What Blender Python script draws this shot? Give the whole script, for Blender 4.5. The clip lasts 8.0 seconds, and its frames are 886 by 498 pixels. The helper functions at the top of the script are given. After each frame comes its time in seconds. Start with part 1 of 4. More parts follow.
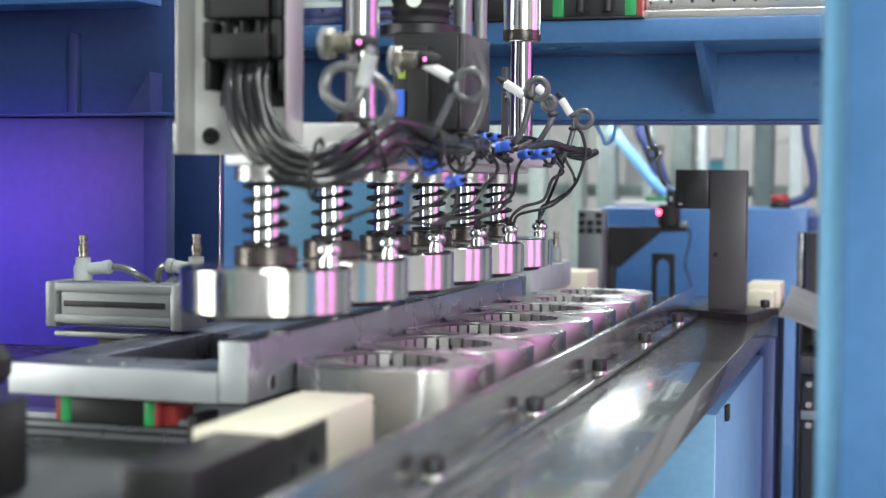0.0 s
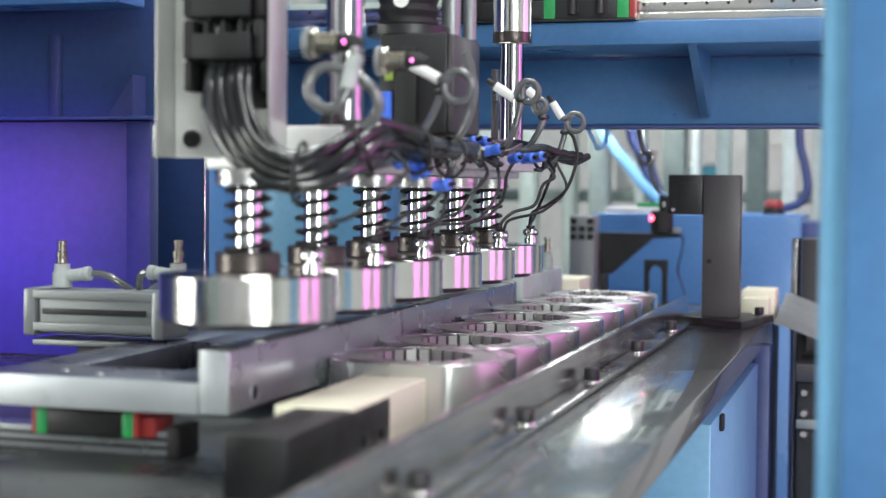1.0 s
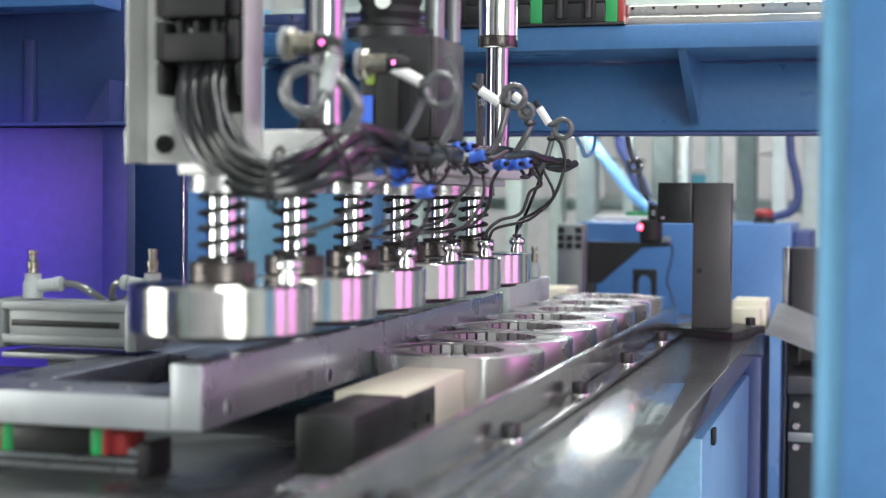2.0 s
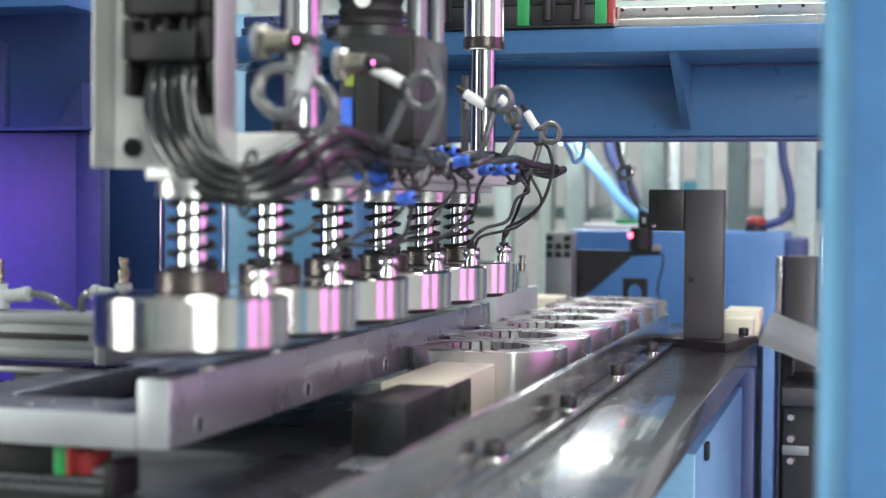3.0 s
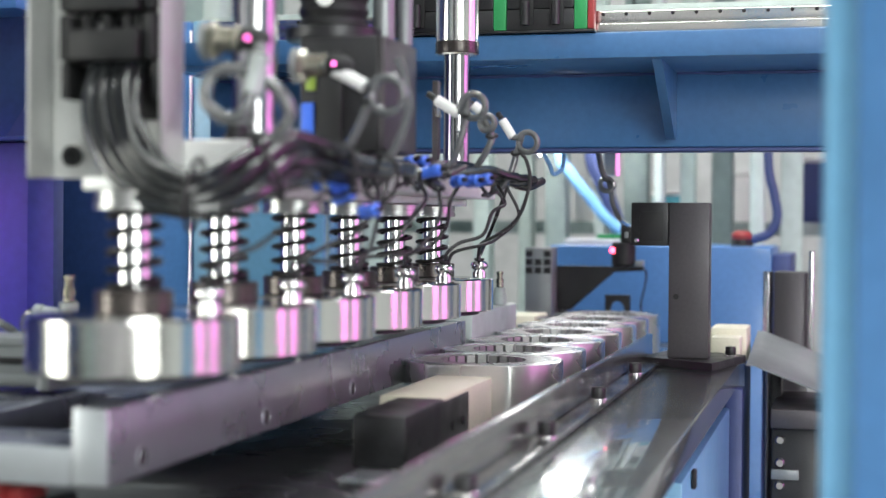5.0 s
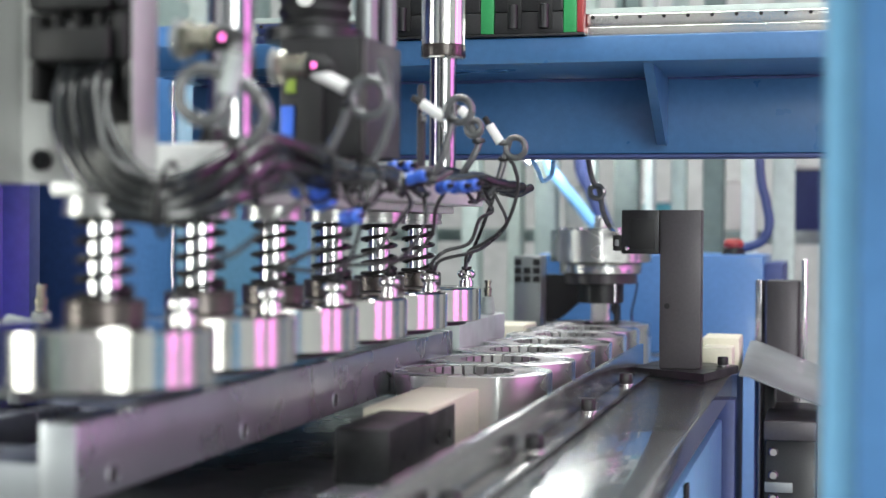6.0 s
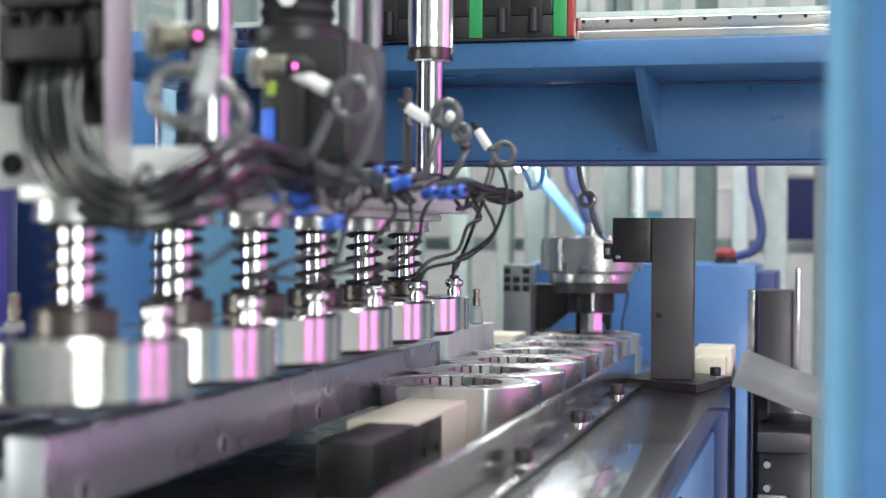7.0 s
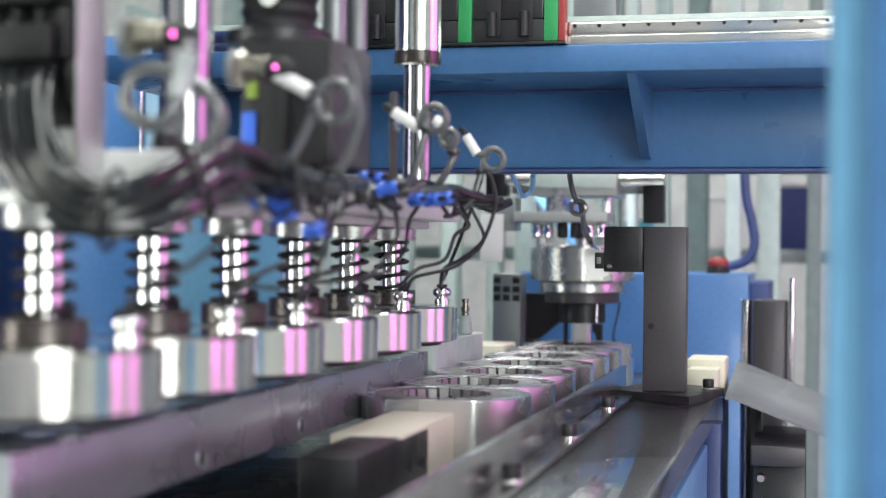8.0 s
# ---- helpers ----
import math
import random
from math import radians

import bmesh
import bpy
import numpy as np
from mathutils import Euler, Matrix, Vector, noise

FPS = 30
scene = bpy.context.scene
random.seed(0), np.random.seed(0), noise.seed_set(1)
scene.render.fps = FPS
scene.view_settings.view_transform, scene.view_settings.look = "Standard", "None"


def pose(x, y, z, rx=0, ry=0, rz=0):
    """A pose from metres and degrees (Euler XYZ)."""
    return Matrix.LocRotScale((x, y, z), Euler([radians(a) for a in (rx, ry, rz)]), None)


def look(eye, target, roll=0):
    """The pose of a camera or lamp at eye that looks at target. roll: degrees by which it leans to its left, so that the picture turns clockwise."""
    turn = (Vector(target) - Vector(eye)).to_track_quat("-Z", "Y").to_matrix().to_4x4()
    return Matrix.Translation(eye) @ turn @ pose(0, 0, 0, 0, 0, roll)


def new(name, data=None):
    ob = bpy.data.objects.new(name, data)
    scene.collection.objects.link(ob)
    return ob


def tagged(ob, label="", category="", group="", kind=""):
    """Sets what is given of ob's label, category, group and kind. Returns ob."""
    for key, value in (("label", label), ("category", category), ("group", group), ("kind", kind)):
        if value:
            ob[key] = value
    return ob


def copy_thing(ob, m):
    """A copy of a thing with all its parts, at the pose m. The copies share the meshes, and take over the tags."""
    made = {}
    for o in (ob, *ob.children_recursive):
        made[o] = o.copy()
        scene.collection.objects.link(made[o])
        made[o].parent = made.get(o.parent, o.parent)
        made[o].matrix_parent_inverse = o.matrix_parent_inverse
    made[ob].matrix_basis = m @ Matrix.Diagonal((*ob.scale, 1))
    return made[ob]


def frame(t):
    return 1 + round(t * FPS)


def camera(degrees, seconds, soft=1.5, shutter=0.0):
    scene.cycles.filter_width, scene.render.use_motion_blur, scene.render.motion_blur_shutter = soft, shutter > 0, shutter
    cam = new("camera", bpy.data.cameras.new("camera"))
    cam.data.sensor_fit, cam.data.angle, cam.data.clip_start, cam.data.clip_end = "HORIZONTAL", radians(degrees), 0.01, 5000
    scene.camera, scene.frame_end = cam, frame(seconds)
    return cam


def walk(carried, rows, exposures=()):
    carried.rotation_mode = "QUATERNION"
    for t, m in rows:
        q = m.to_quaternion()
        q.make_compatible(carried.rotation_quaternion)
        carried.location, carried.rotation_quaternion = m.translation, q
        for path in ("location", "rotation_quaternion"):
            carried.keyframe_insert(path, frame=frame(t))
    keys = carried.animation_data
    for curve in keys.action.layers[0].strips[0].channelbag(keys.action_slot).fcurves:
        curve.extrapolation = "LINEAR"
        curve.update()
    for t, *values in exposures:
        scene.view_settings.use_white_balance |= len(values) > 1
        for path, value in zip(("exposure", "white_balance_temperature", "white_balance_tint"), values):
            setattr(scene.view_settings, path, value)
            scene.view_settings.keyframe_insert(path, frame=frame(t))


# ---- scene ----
cam = camera(32.38, 8.0, soft=1.2)
PATH = [
    (0, (0.1854, -0.8044, 0.1195), (-0.0981, 0.1536, 0.0761), 0.51),
    (0.5, (0.1840, -0.7978, 0.1191), (-0.0982, 0.1606, 0.0766), 0.52),
    (1, (0.1805, -0.7803, 0.1183), (-0.0978, 0.1794, 0.0792), 0.52),
    (1.5, (0.1779, -0.7664, 0.1177), (-0.0966, 0.1945, 0.0818), 0.53),
    (3, (0.1688, -0.7135, 0.1156), (-0.0957, 0.2505, 0.0887), 0.50),
    (3.5, (0.1665, -0.6980, 0.1152), (-0.0952, 0.2669, 0.0909), 0.48),
    (4, (0.1642, -0.6819, 0.1149), (-0.0945, 0.2838, 0.0932), 0.45),
    (4.5, (0.1621, -0.6670, 0.1147), (-0.0942, 0.2994, 0.0954), 0.44),
    (6, (0.1564, -0.6270, 0.1137), (-0.0911, 0.3419, 0.1028), 0.43),
    (6.5, (0.1544, -0.6147, 0.1132), (-0.0901, 0.3549, 0.1052), 0.45),
    (7, (0.1525, -0.6032, 0.1125), (-0.0888, 0.3673, 0.1079), 0.47),
    (7.5, (0.1502, -0.5912, 0.1118), (-0.0877, 0.3801, 0.1105), 0.49),
    (8, (0.1490, -0.5784, 0.1121), (-0.0868, 0.3934, 0.1135), 0.65),
]
walk(cam, [(t, look(eye, target, roll)) for t, eye, target, roll in PATH])
# a fast lens, set to one distance
cam.data.dof.use_dof = True
cam.data.dof.focus_distance = 1.18
cam.data.dof.aperture_fstop = 6.8

# ---- world and exposure ----
world = bpy.data.worlds.new("hall_air")
scene.world = world
world.use_nodes = True
world.node_tree.nodes["Background"].inputs[0].default_value = (0.75, 0.85, 1.0, 1)
world.node_tree.nodes["Background"].inputs[1].default_value = 0.15
scene.view_settings.exposure = 0.19


def area_lamp(name, m, sx, sy, watts, colour):
    d = bpy.data.lights.new(name, "AREA")
    d.shape, d.size, d.size_y, d.energy, d.color = "RECTANGLE", sx, sy, watts, colour
    ob = new(name, d)
    ob.matrix_world = m
    return ob


# ceiling lamps of the hall, two bright windows, and a pink lit glass panel in the east wall
CEIL = 2.2
area_lamp("ceiling_lamp_light", look((0.3, 0.2, CEIL - 0.06), (0.3, 0.2, 0)), 1.2, 0.35, 25, (0.93, 1.0, 0.96))
area_lamp("ceiling_lamp_light", look((-0.4, 1.7, CEIL - 0.06), (-0.4, 1.7, 0)), 1.6, 0.35, 42, (0.92, 1.0, 0.96))
area_lamp("ceiling_lamp_light", look((0.2, -1.6, CEIL - 0.06), (0.2, -1.2, 0)), 1.6, 0.35, 26, (0.93, 1.0, 0.96))
area_lamp("window_light", look((1.58, -2.24, 0.70), (-0.14, -0.04, 0.05)), 1.05, 1.7, 52, (0.95, 1.0, 0.97))
area_lamp("window_light", look((-2.28, -1.15, 0.6), (-0.1, 0.1, 0.05)), 1.1, 1.6, 42, (0.97, 1.0, 0.90))
area_lamp("pink_window_light", look((2.44, 0.34, 0.62), (-0.14, 0.10, 0.05)), 0.38, 2.5, 11, (1.0, 0.16, 0.82))
area_lamp("pink_window_light", look((2.42, 1.20, 0.62), (-0.14, 0.20, 0.05)), 0.80, 1.9, 3.2, (1.0, 0.22, 0.84))
violet = area_lamp("violet_lamp_light", look((-0.600, -0.10, 0.220), (-0.60, 0.36, 0.040)), 0.24, 0.03, 0.40, (0.42, 0.12, 1.0))
violet.data.spread = radians(42)


# ---- materials ----
def material(name, colour, rough=0.5, metal=0.0, grain=60.0, vary=0.12, bump=0.02, stretch=(1, 1, 1), rough_vary=0.1, stain=0.0,
             coat=0.0, emit=None, power=0.0):
    m = bpy.data.materials.new(name)
    m.use_nodes = True
    nt = m.node_tree
    b = nt.nodes["Principled BSDF"]
    b.inputs["Metallic"].default_value = metal
    b.inputs["Coat Weight"].default_value = coat
    if emit:
        b.inputs["Emission Color"].default_value = (*emit, 1)
        b.inputs["Emission Strength"].default_value = power
    co = nt.nodes.new("ShaderNodeTexCoord")
    mp = nt.nodes.new("ShaderNodeMapping")
    mp.inputs["Scale"].default_value = stretch
    nt.links.new(co.outputs["Object"], mp.inputs[0])
    fine = nt.nodes.new("ShaderNodeTexNoise")
    fine.inputs["Scale"].default_value, fine.inputs["Detail"].default_value = grain * 10, 4
    broad = nt.nodes.new("ShaderNodeTexNoise")
    broad.inputs["Scale"].default_value, broad.inputs["Detail"].default_value = grain * 0.5, 5
    nt.links.new(mp.outputs[0], fine.inputs[0])
    nt.links.new(co.outputs["Object"], broad.inputs[0])
    add = nt.nodes.new("ShaderNodeMath")
    add.operation = "ADD"
    nt.links.new(fine.outputs[0], add.inputs[0])
    nt.links.new(broad.outputs[0], add.inputs[1])
    rng = nt.nodes.new("ShaderNodeMapRange")
    rng.inputs[1].default_value, rng.inputs[2].default_value = 0.7, 1.3
    rng.inputs[3].default_value, rng.inputs[4].default_value = 1 - vary, 1 + vary
    nt.links.new(add.outputs[0], rng.inputs[0])
    hsv = nt.nodes.new("ShaderNodeHueSaturation")
    hsv.inputs["Color"].default_value = (*colour, 1)
    nt.links.new(rng.outputs[0], hsv.inputs["Value"])
    last = hsv.outputs[0]
    if stain:
        spot = nt.nodes.new("ShaderNodeTexNoise")
        spot.inputs["Scale"].default_value, spot.inputs["Detail"].default_value = grain * 1.3, 8
        nt.links.new(co.outputs["Object"], spot.inputs[0])
        edge = nt.nodes.new("ShaderNodeMapRange")
        edge.inputs[1].default_value, edge.inputs[2].default_value, edge.inputs[4].default_value = 0.58, 0.72, stain
        nt.links.new(spot.outputs[0], edge.inputs[0])
        mix = nt.nodes.new("ShaderNodeMix")
        mix.data_type = "RGBA"
        nt.links.new(edge.outputs[0], mix.inputs[0])
        nt.links.new(last, mix.inputs[6])
        mix.inputs[7].default_value = (*[c * 0.35 for c in colour], 1)
        last = mix.outputs[2]
    nt.links.new(last, b.inputs["Base Color"])
    rr = nt.nodes.new("ShaderNodeMapRange")
    rr.inputs[1].default_value, rr.inputs[2].default_value = 0.35, 0.65
    rr.inputs[3].default_value, rr.inputs[4].default_value = max(0.02, rough - rough_vary), rough + rough_vary
    nt.links.new(broad.outputs[0], rr.inputs[0])
    nt.links.new(rr.outputs[0], b.inputs["Roughness"])
    if bump:
        bp = nt.nodes.new("ShaderNodeBump")
        bp.inputs["Strength"].default_value, bp.inputs["Distance"].default_value = bump, 0.001
        nt.links.new(fine.outputs[0], bp.inputs["Height"])
        nt.links.new(bp.outputs[0], b.inputs["Normal"])
    return m


M = {}
M["column"] = material("hard_chromed_column", (0.4, 0.4, 0.41), 0.1, 1.0, 40, 0.05, 0.0, rough_vary=0.03)
M["polished"] = material("polished_steel", (0.8, 0.79, 0.76), 0.13, 1.0, 40, 0.07, 0.05, (1, 1, 12), 0.06, 0.12)
M["chrome"] = material("chrome", (0.8, 0.8, 0.8), 0.06, 1.0, 40, 0.03, 0.0, rough_vary=0.02)
M["steel"] = material("ground_steel", (0.40, 0.425, 0.45), 0.29, 0.75, 50, 0.10, 0.06, (1, 8, 1), 0.05, 0.06)
M["dull_steel"] = material("dull_turned_steel", (0.5, 0.5, 0.49), 0.27, 0.95, 40, 0.12, 0.06, (1, 1, 14), 0.06, 0.25)
M["core"] = material("stacked_laminations", (0.72, 0.72, 0.71), 0.27, 0.95, 40, 0.08, 0.05, (0.3, 0.3, 60), 0.04)
# the stacked sheets scatter light up and down
nt = M["core"].node_tree
tangent = nt.nodes.new("ShaderNodeTangent")
tangent.direction_type, tangent.axis = "RADIAL", "Z"
nt.nodes["Principled BSDF"].inputs["Anisotropic"].default_value = 0.7
nt.nodes["Principled BSDF"].inputs["Anisotropic Rotation"].default_value = 0.25
nt.links.new(tangent.outputs[0], nt.nodes["Principled BSDF"].inputs["Tangent"])
# darker than the yoke: shade between the teeth is put into this colour
M["tooth"] = material("punched_teeth", (0.42, 0.42, 0.41), 0.42, 0.8, 60, 0.12, 0.05)
# near-black colour that stands for the shade deep in the slots
M["slot_dark"] = material("slot_shade", (0.02, 0.02, 0.022), 0.6, 0.2, 60, 0.2, 0.0)
M["bed"] = material("dark_polished_plate", (0.34, 0.365, 0.355), 0.20, 0.8, 14, 0.10, 0.012, (1, 6, 1), 0.04, 0.08, coat=0.6)
M["angle"] = material("brushed_angle", (0.5, 0.5, 0.48), 0.17, 0.95, 40, 0.08, 0.05, (12, 1, 12), 0.06, 0.2)
M["alu"] = material("matt_aluminium", (0.52, 0.53, 0.52), 0.42, 0.55, 40, 0.06, 0.05, (1, 1, 6), 0.08, 0.2)
M["bright_alu"] = material("bright_milled_aluminium", (0.78, 0.79, 0.77), 0.42, 0.25, 40, 0.06, 0.05, (1, 1, 6), 0.08, 0.15)
M["anodised"] = material("anodised_aluminium", (0.27, 0.285, 0.29), 0.45, 0.6, 40, 0.06, 0.03)
M["silver"] = material("milled_aluminium", (0.52, 0.55, 0.58), 0.36, 0.5, 60, 0.06, 0.05, (8, 1, 1), 0.08, 0.15)
M["grey_blue"] = material("blued_plate", (0.13, 0.135, 0.17), 0.34, 0.7, 40, 0.12, 0.04, stain=0.3)
M["black_oxide"] = material("black_oxide", (0.035, 0.035, 0.037), 0.42, 0.6, 60, 0.25, 0.06)
M["black_plate"] = material("black_base_plate", (0.040, 0.043, 0.044), 0.32, 0.2, 30, 0.25, 0.05, stain=0.3)
M["black_plastic"] = material("black_plastic", (0.008, 0.008, 0.009), 0.58, 0.0, 60, 0.2, 0.04)
M["violet_grey"] = material("dark_anodised", (0.085, 0.078, 0.085), 0.4, 0.5, 40, 0.1, 0.03)
M["rust"] = material("bronze_collar", (0.10, 0.087, 0.082), 0.3, 0.8, 60, 0.25, 0.08, stain=0.5)
M["spring"] = material("spring_wire", (0.03, 0.028, 0.028), 0.34, 0.6, 80, 0.2, 0.03)
M["mid_blue"] = material("mid_blue_paint", (0.07, 0.20, 0.47), 0.36, 0.0, 16, 0.1, 0.06, stain=0.12, coat=0.15)
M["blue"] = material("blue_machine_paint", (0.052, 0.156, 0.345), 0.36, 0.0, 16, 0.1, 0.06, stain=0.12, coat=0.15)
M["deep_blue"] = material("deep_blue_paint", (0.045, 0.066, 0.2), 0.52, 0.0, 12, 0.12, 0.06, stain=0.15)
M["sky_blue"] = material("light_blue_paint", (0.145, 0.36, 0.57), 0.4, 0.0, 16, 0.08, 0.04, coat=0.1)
M["navy"] = material("navy_paint", (0.03, 0.065, 0.2), 0.4, 0.0, 16, 0.12, 0.04)
M["nylon"] = material("cream_nylon", (0.70, 0.67, 0.53), 0.5, 0.0, 40, 0.06, 0.06, stain=0.12)
M["grey_plastic"] = material("pale_grey_plastic", (0.36, 0.39, 0.385), 0.5, 0.0, 40, 0.08, 0.03, stain=0.1)
M["white"] = material("white_plastic", (0.8, 0.8, 0.78), 0.45, 0.0, 60, 0.05, 0.02)
M["tube"] = material("smoked_hose", (0.010, 0.011, 0.012), 0.22, 0.0, 50, 0.15, 0.0, rough_vary=0.06, coat=0.1)
M["clear_tube"] = material("clear_grey_hose", (0.11, 0.115, 0.12), 0.09, 0.1, 50, 0.12, 0.0, rough_vary=0.03, coat=1.0)
M["smoke_tube"] = material("smoked_glossy_hose", (0.016, 0.018, 0.020), 0.2, 0.0, 50, 0.12, 0.0, rough_vary=0.04, coat=0.8)
M["wire"] = material("black_wire", (0.02, 0.02, 0.022), 0.35, 0.0, 60, 0.2, 0.0, coat=0.3)
M["plug"] = material("blue_connector", (0.06, 0.17, 0.75), 0.32, 0.0, 60, 0.1, 0.0, coat=0.2)
M["green"] = material("green_end_cap", (0.03, 0.32, 0.1), 0.42, 0.0, 60, 0.1, 0.02)
M["red"] = material("red_end_seal", (0.34, 0.04, 0.04), 0.42, 0.0, 60, 0.12, 0.02)
M["brass"] = material("nickel_brass", (0.27, 0.255, 0.21), 0.26, 1.0, 60, 0.08, 0.03)
M["pale"] = material("pale_green_paint", (0.5, 0.58, 0.55), 0.55, 0.0, 6, 0.12, 0.03)
M["pale_dark"] = material("grey_green_paint", (0.24, 0.3, 0.29), 0.55, 0.0, 6, 0.15, 0.03)
M["hall"] = material("hall_wall_paint", (0.46, 0.48, 0.465), 0.6, 0.0, 3, 0.2, 0.03)
M["lamp_violet"] = material("violet_lamp_glow", (0.5, 0.3, 0.9), 0.4, emit=(0.42, 0.12, 1.0), power=1.0)
M["concrete"] = material("hall_floor", (0.3, 0.31, 0.3), 0.5, 0.0, 6, 0.15, 0.05, stain=0.2)
M["hose_blue"] = material("light_blue_hose", (0.22, 0.5, 0.85), 0.3, 0.0, 40, 0.1, 0.0, coat=0.3)
M["teal"] = material("teal_plastic", (0.1, 0.42, 0.52), 0.4, 0.0, 40, 0.1, 0.0)
M["lime"] = material("lime_tag", (0.26, 0.36, 0.06), 0.45, 0.0, 40, 0.08, 0.0)
M["lamp_white"] = material("lamp_glow", (0.9, 0.9, 0.9), 0.4, emit=(1.0, 1.0, 0.98), power=1.0)
M["lamp_pink"] = material("violet_tube_glow", (0.9, 0.6, 0.9), 0.4, emit=(1.0, 0.16, 0.82), power=1.0)
M["window_glow"] = material("window_daylight", (0.9, 0.9, 0.9), 0.4, emit=(1.0, 1.0, 0.97), power=0.6)
# glow of the added tube that the bed plate mirrors as a streak
M["tube_glow"] = material("streak_tube_glow", (0.9, 0.9, 0.9), 0.4, emit=(1.0, 1.0, 0.98), power=30.0)
M["led_red"] = material("red_led", (0.8, 0.05, 0.08), 0.4, emit=(1.0, 0.06, 0.12), power=10.0)
M["led_pink"] = material("pink_led", (0.8, 0.2, 0.5), 0.4, emit=(1.0, 0.15, 0.6), power=6.0)


# ---- builders ----
def link_mesh(name, bm, mat, parent=None, label="", smooth=True):
    me = bpy.data.meshes.new(name)
    bmesh.ops.recalc_face_normals(bm, faces=bm.faces)
    if smooth:
        for f in bm.faces:
            f.smooth = True
        for e in bm.edges:
            if len(e.link_faces) == 2 and e.calc_face_angle(0) > 0.6:
                e.smooth = False
    bm.to_mesh(me)
    bm.free()
    me.materials.append(mat)
    ob = new(name, me)
    if parent:
        ob.parent = parent
    if label:
        ob["label"] = label
    return ob


def part(name, bm, mat, parent, label=""):
    return link_mesh(name, bm, mat, parent, label)


def thing(name, label, category, group="", at=(0, 0, 0), kind=""):
    ob = new(name)
    ob.location = at
    ob.empty_display_size = 0.01
    return tagged(ob, label, category, group, kind)


def box(x0, x1, y0, y1, z0, z1, bevel=0.001, bm=None):
    own = bm is None
    b = bmesh.new()
    bmesh.ops.create_cube(b, size=1)
    for v in b.verts:
        v.co = Vector(((x0 + x1) / 2 + v.co.x * (x1 - x0), (y0 + y1) / 2 + v.co.y * (y1 - y0), (z0 + z1) / 2 + v.co.z * (z1 - z0)))
    if bevel:
        bmesh.ops.bevel(b, geom=b.edges[:], offset=min(bevel, 0.3 * min(x1 - x0, y1 - y0, z1 - z0)), segments=2, affect="EDGES", profile=0.5)
    if own:
        return b
    merge(bm, b)
    return bm


def merge(bm, other):
    me = bpy.data.meshes.new("tmp")
    other.to_mesh(me)
    other.free()
    bm.from_mesh(me)
    bpy.data.meshes.remove(me)
    return bm


def lathe(profile, seg=40, m=None, bm=None):
    """A turned body from (radius, height) pairs, closed at both ends."""
    b = bmesh.new()
    rings = []
    for r, z in profile:
        rings.append([b.verts.new((r * math.cos(2 * math.pi * k / seg), r * math.sin(2 * math.pi * k / seg), z)) for k in range(seg)])
    for a, c in zip(rings, rings[1:]):
        for k in range(seg):
            b.faces.new((a[k], a[(k + 1) % seg], c[(k + 1) % seg], c[k]))
    b.faces.new(rings[0][::-1])
    b.faces.new(rings[-1])
    if m is not None:
        b.transform(m)
    return merge(bm, b) if bm is not None else b


def rod(a, c, r, seg=24, bm=None, bevel=0.0005):
    a, c = Vector(a), Vector(c)
    h = (c - a).length
    m = Matrix.Translation(a) @ (c - a).to_track_quat("Z", "Y").to_matrix().to_4x4()
    q = min(bevel, r * 0.3)
    return lathe([(r - q, 0), (r, q), (r, h - q), (r - q, h)], seg, m, bm)


def prism(outline, lo, hi, axis="z", bm=None):
    """An extruded outline; axis is the direction of extrusion."""
    b = bmesh.new()

    def at(p, h):
        return {"z": (p[0], p[1], h), "y": (p[0], h, p[1]), "x": (h, p[0], p[1])}[axis]
    low = [b.verts.new(at(p, lo)) for p in outline]
    high = [b.verts.new(at(p, hi)) for p in outline]
    n = len(outline)
    for k in range(n):
        b.faces.new((low[k], low[(k + 1) % n], high[(k + 1) % n], high[k]))
    b.faces.new(low[::-1])
    b.faces.new(high)
    return merge(bm, b) if bm is not None else b


def smooth_path(points, steps=8):
    pts = [Vector(p) for p in points]
    pts = [2 * pts[0] - pts[1]] + pts + [2 * pts[-1] - pts[-2]]
    out = []
    for k in range(1, len(pts) - 2):
        p0, p1, p2, p3 = pts[k - 1:k + 3]
        for s in range(steps):
            u = s / steps
            out.append(0.5 * (2 * p1 + (p2 - p0) * u + (2 * p0 - 5 * p1 + 4 * p2 - p3) * u * u + (3 * p1 - p0 - 3 * p2 + p3) * u ** 3))
    out.append(pts[-2])
    return out


def sweep(points, r, seg=10, bm=None):
    """A round tube along a line of points."""
    b = bmesh.new()
    n = len(points)
    rings = []
    side = None
    for k in range(n):
        way = (points[min(k + 1, n - 1)] - points[max(k - 1, 0)]).normalized()
        if side is None:
            side = way.orthogonal().normalized()
        side = (side - way * side.dot(way)).normalized()
        up = way.cross(side)
        rings.append([b.verts.new(points[k] + r * (math.cos(2 * math.pi * j / seg) * side + math.sin(2 * math.pi * j / seg) * up)) for j in range(seg)])
    for a, c in zip(rings, rings[1:]):
        for j in range(seg):
            b.faces.new((a[j], a[(j + 1) % seg], c[(j + 1) % seg], c[j]))
    b.faces.new(rings[0][::-1])
    b.faces.new(rings[-1])
    return merge(bm, b) if bm is not None else b


def helix(r, z0, z1, turns, wire, flat_ends=True):
    pts = []
    n = int(turns * 20)
    for k in range(n + 1):
        u = k / n
        h = u
        if flat_ends:
            e = 1.0 / turns
            h = 0 if u < e * 0.7 else 1 if u > 1 - e * 0.7 else (u - e * 0.7) / (1 - 1.4 * e)
        a = 2 * math.pi * turns * u
        pts.append(Vector((r * math.cos(a), r * math.sin(a), z0 + wire + (z1 - z0 - 2 * wire) * h)))
    return sweep(pts, wire, 8)


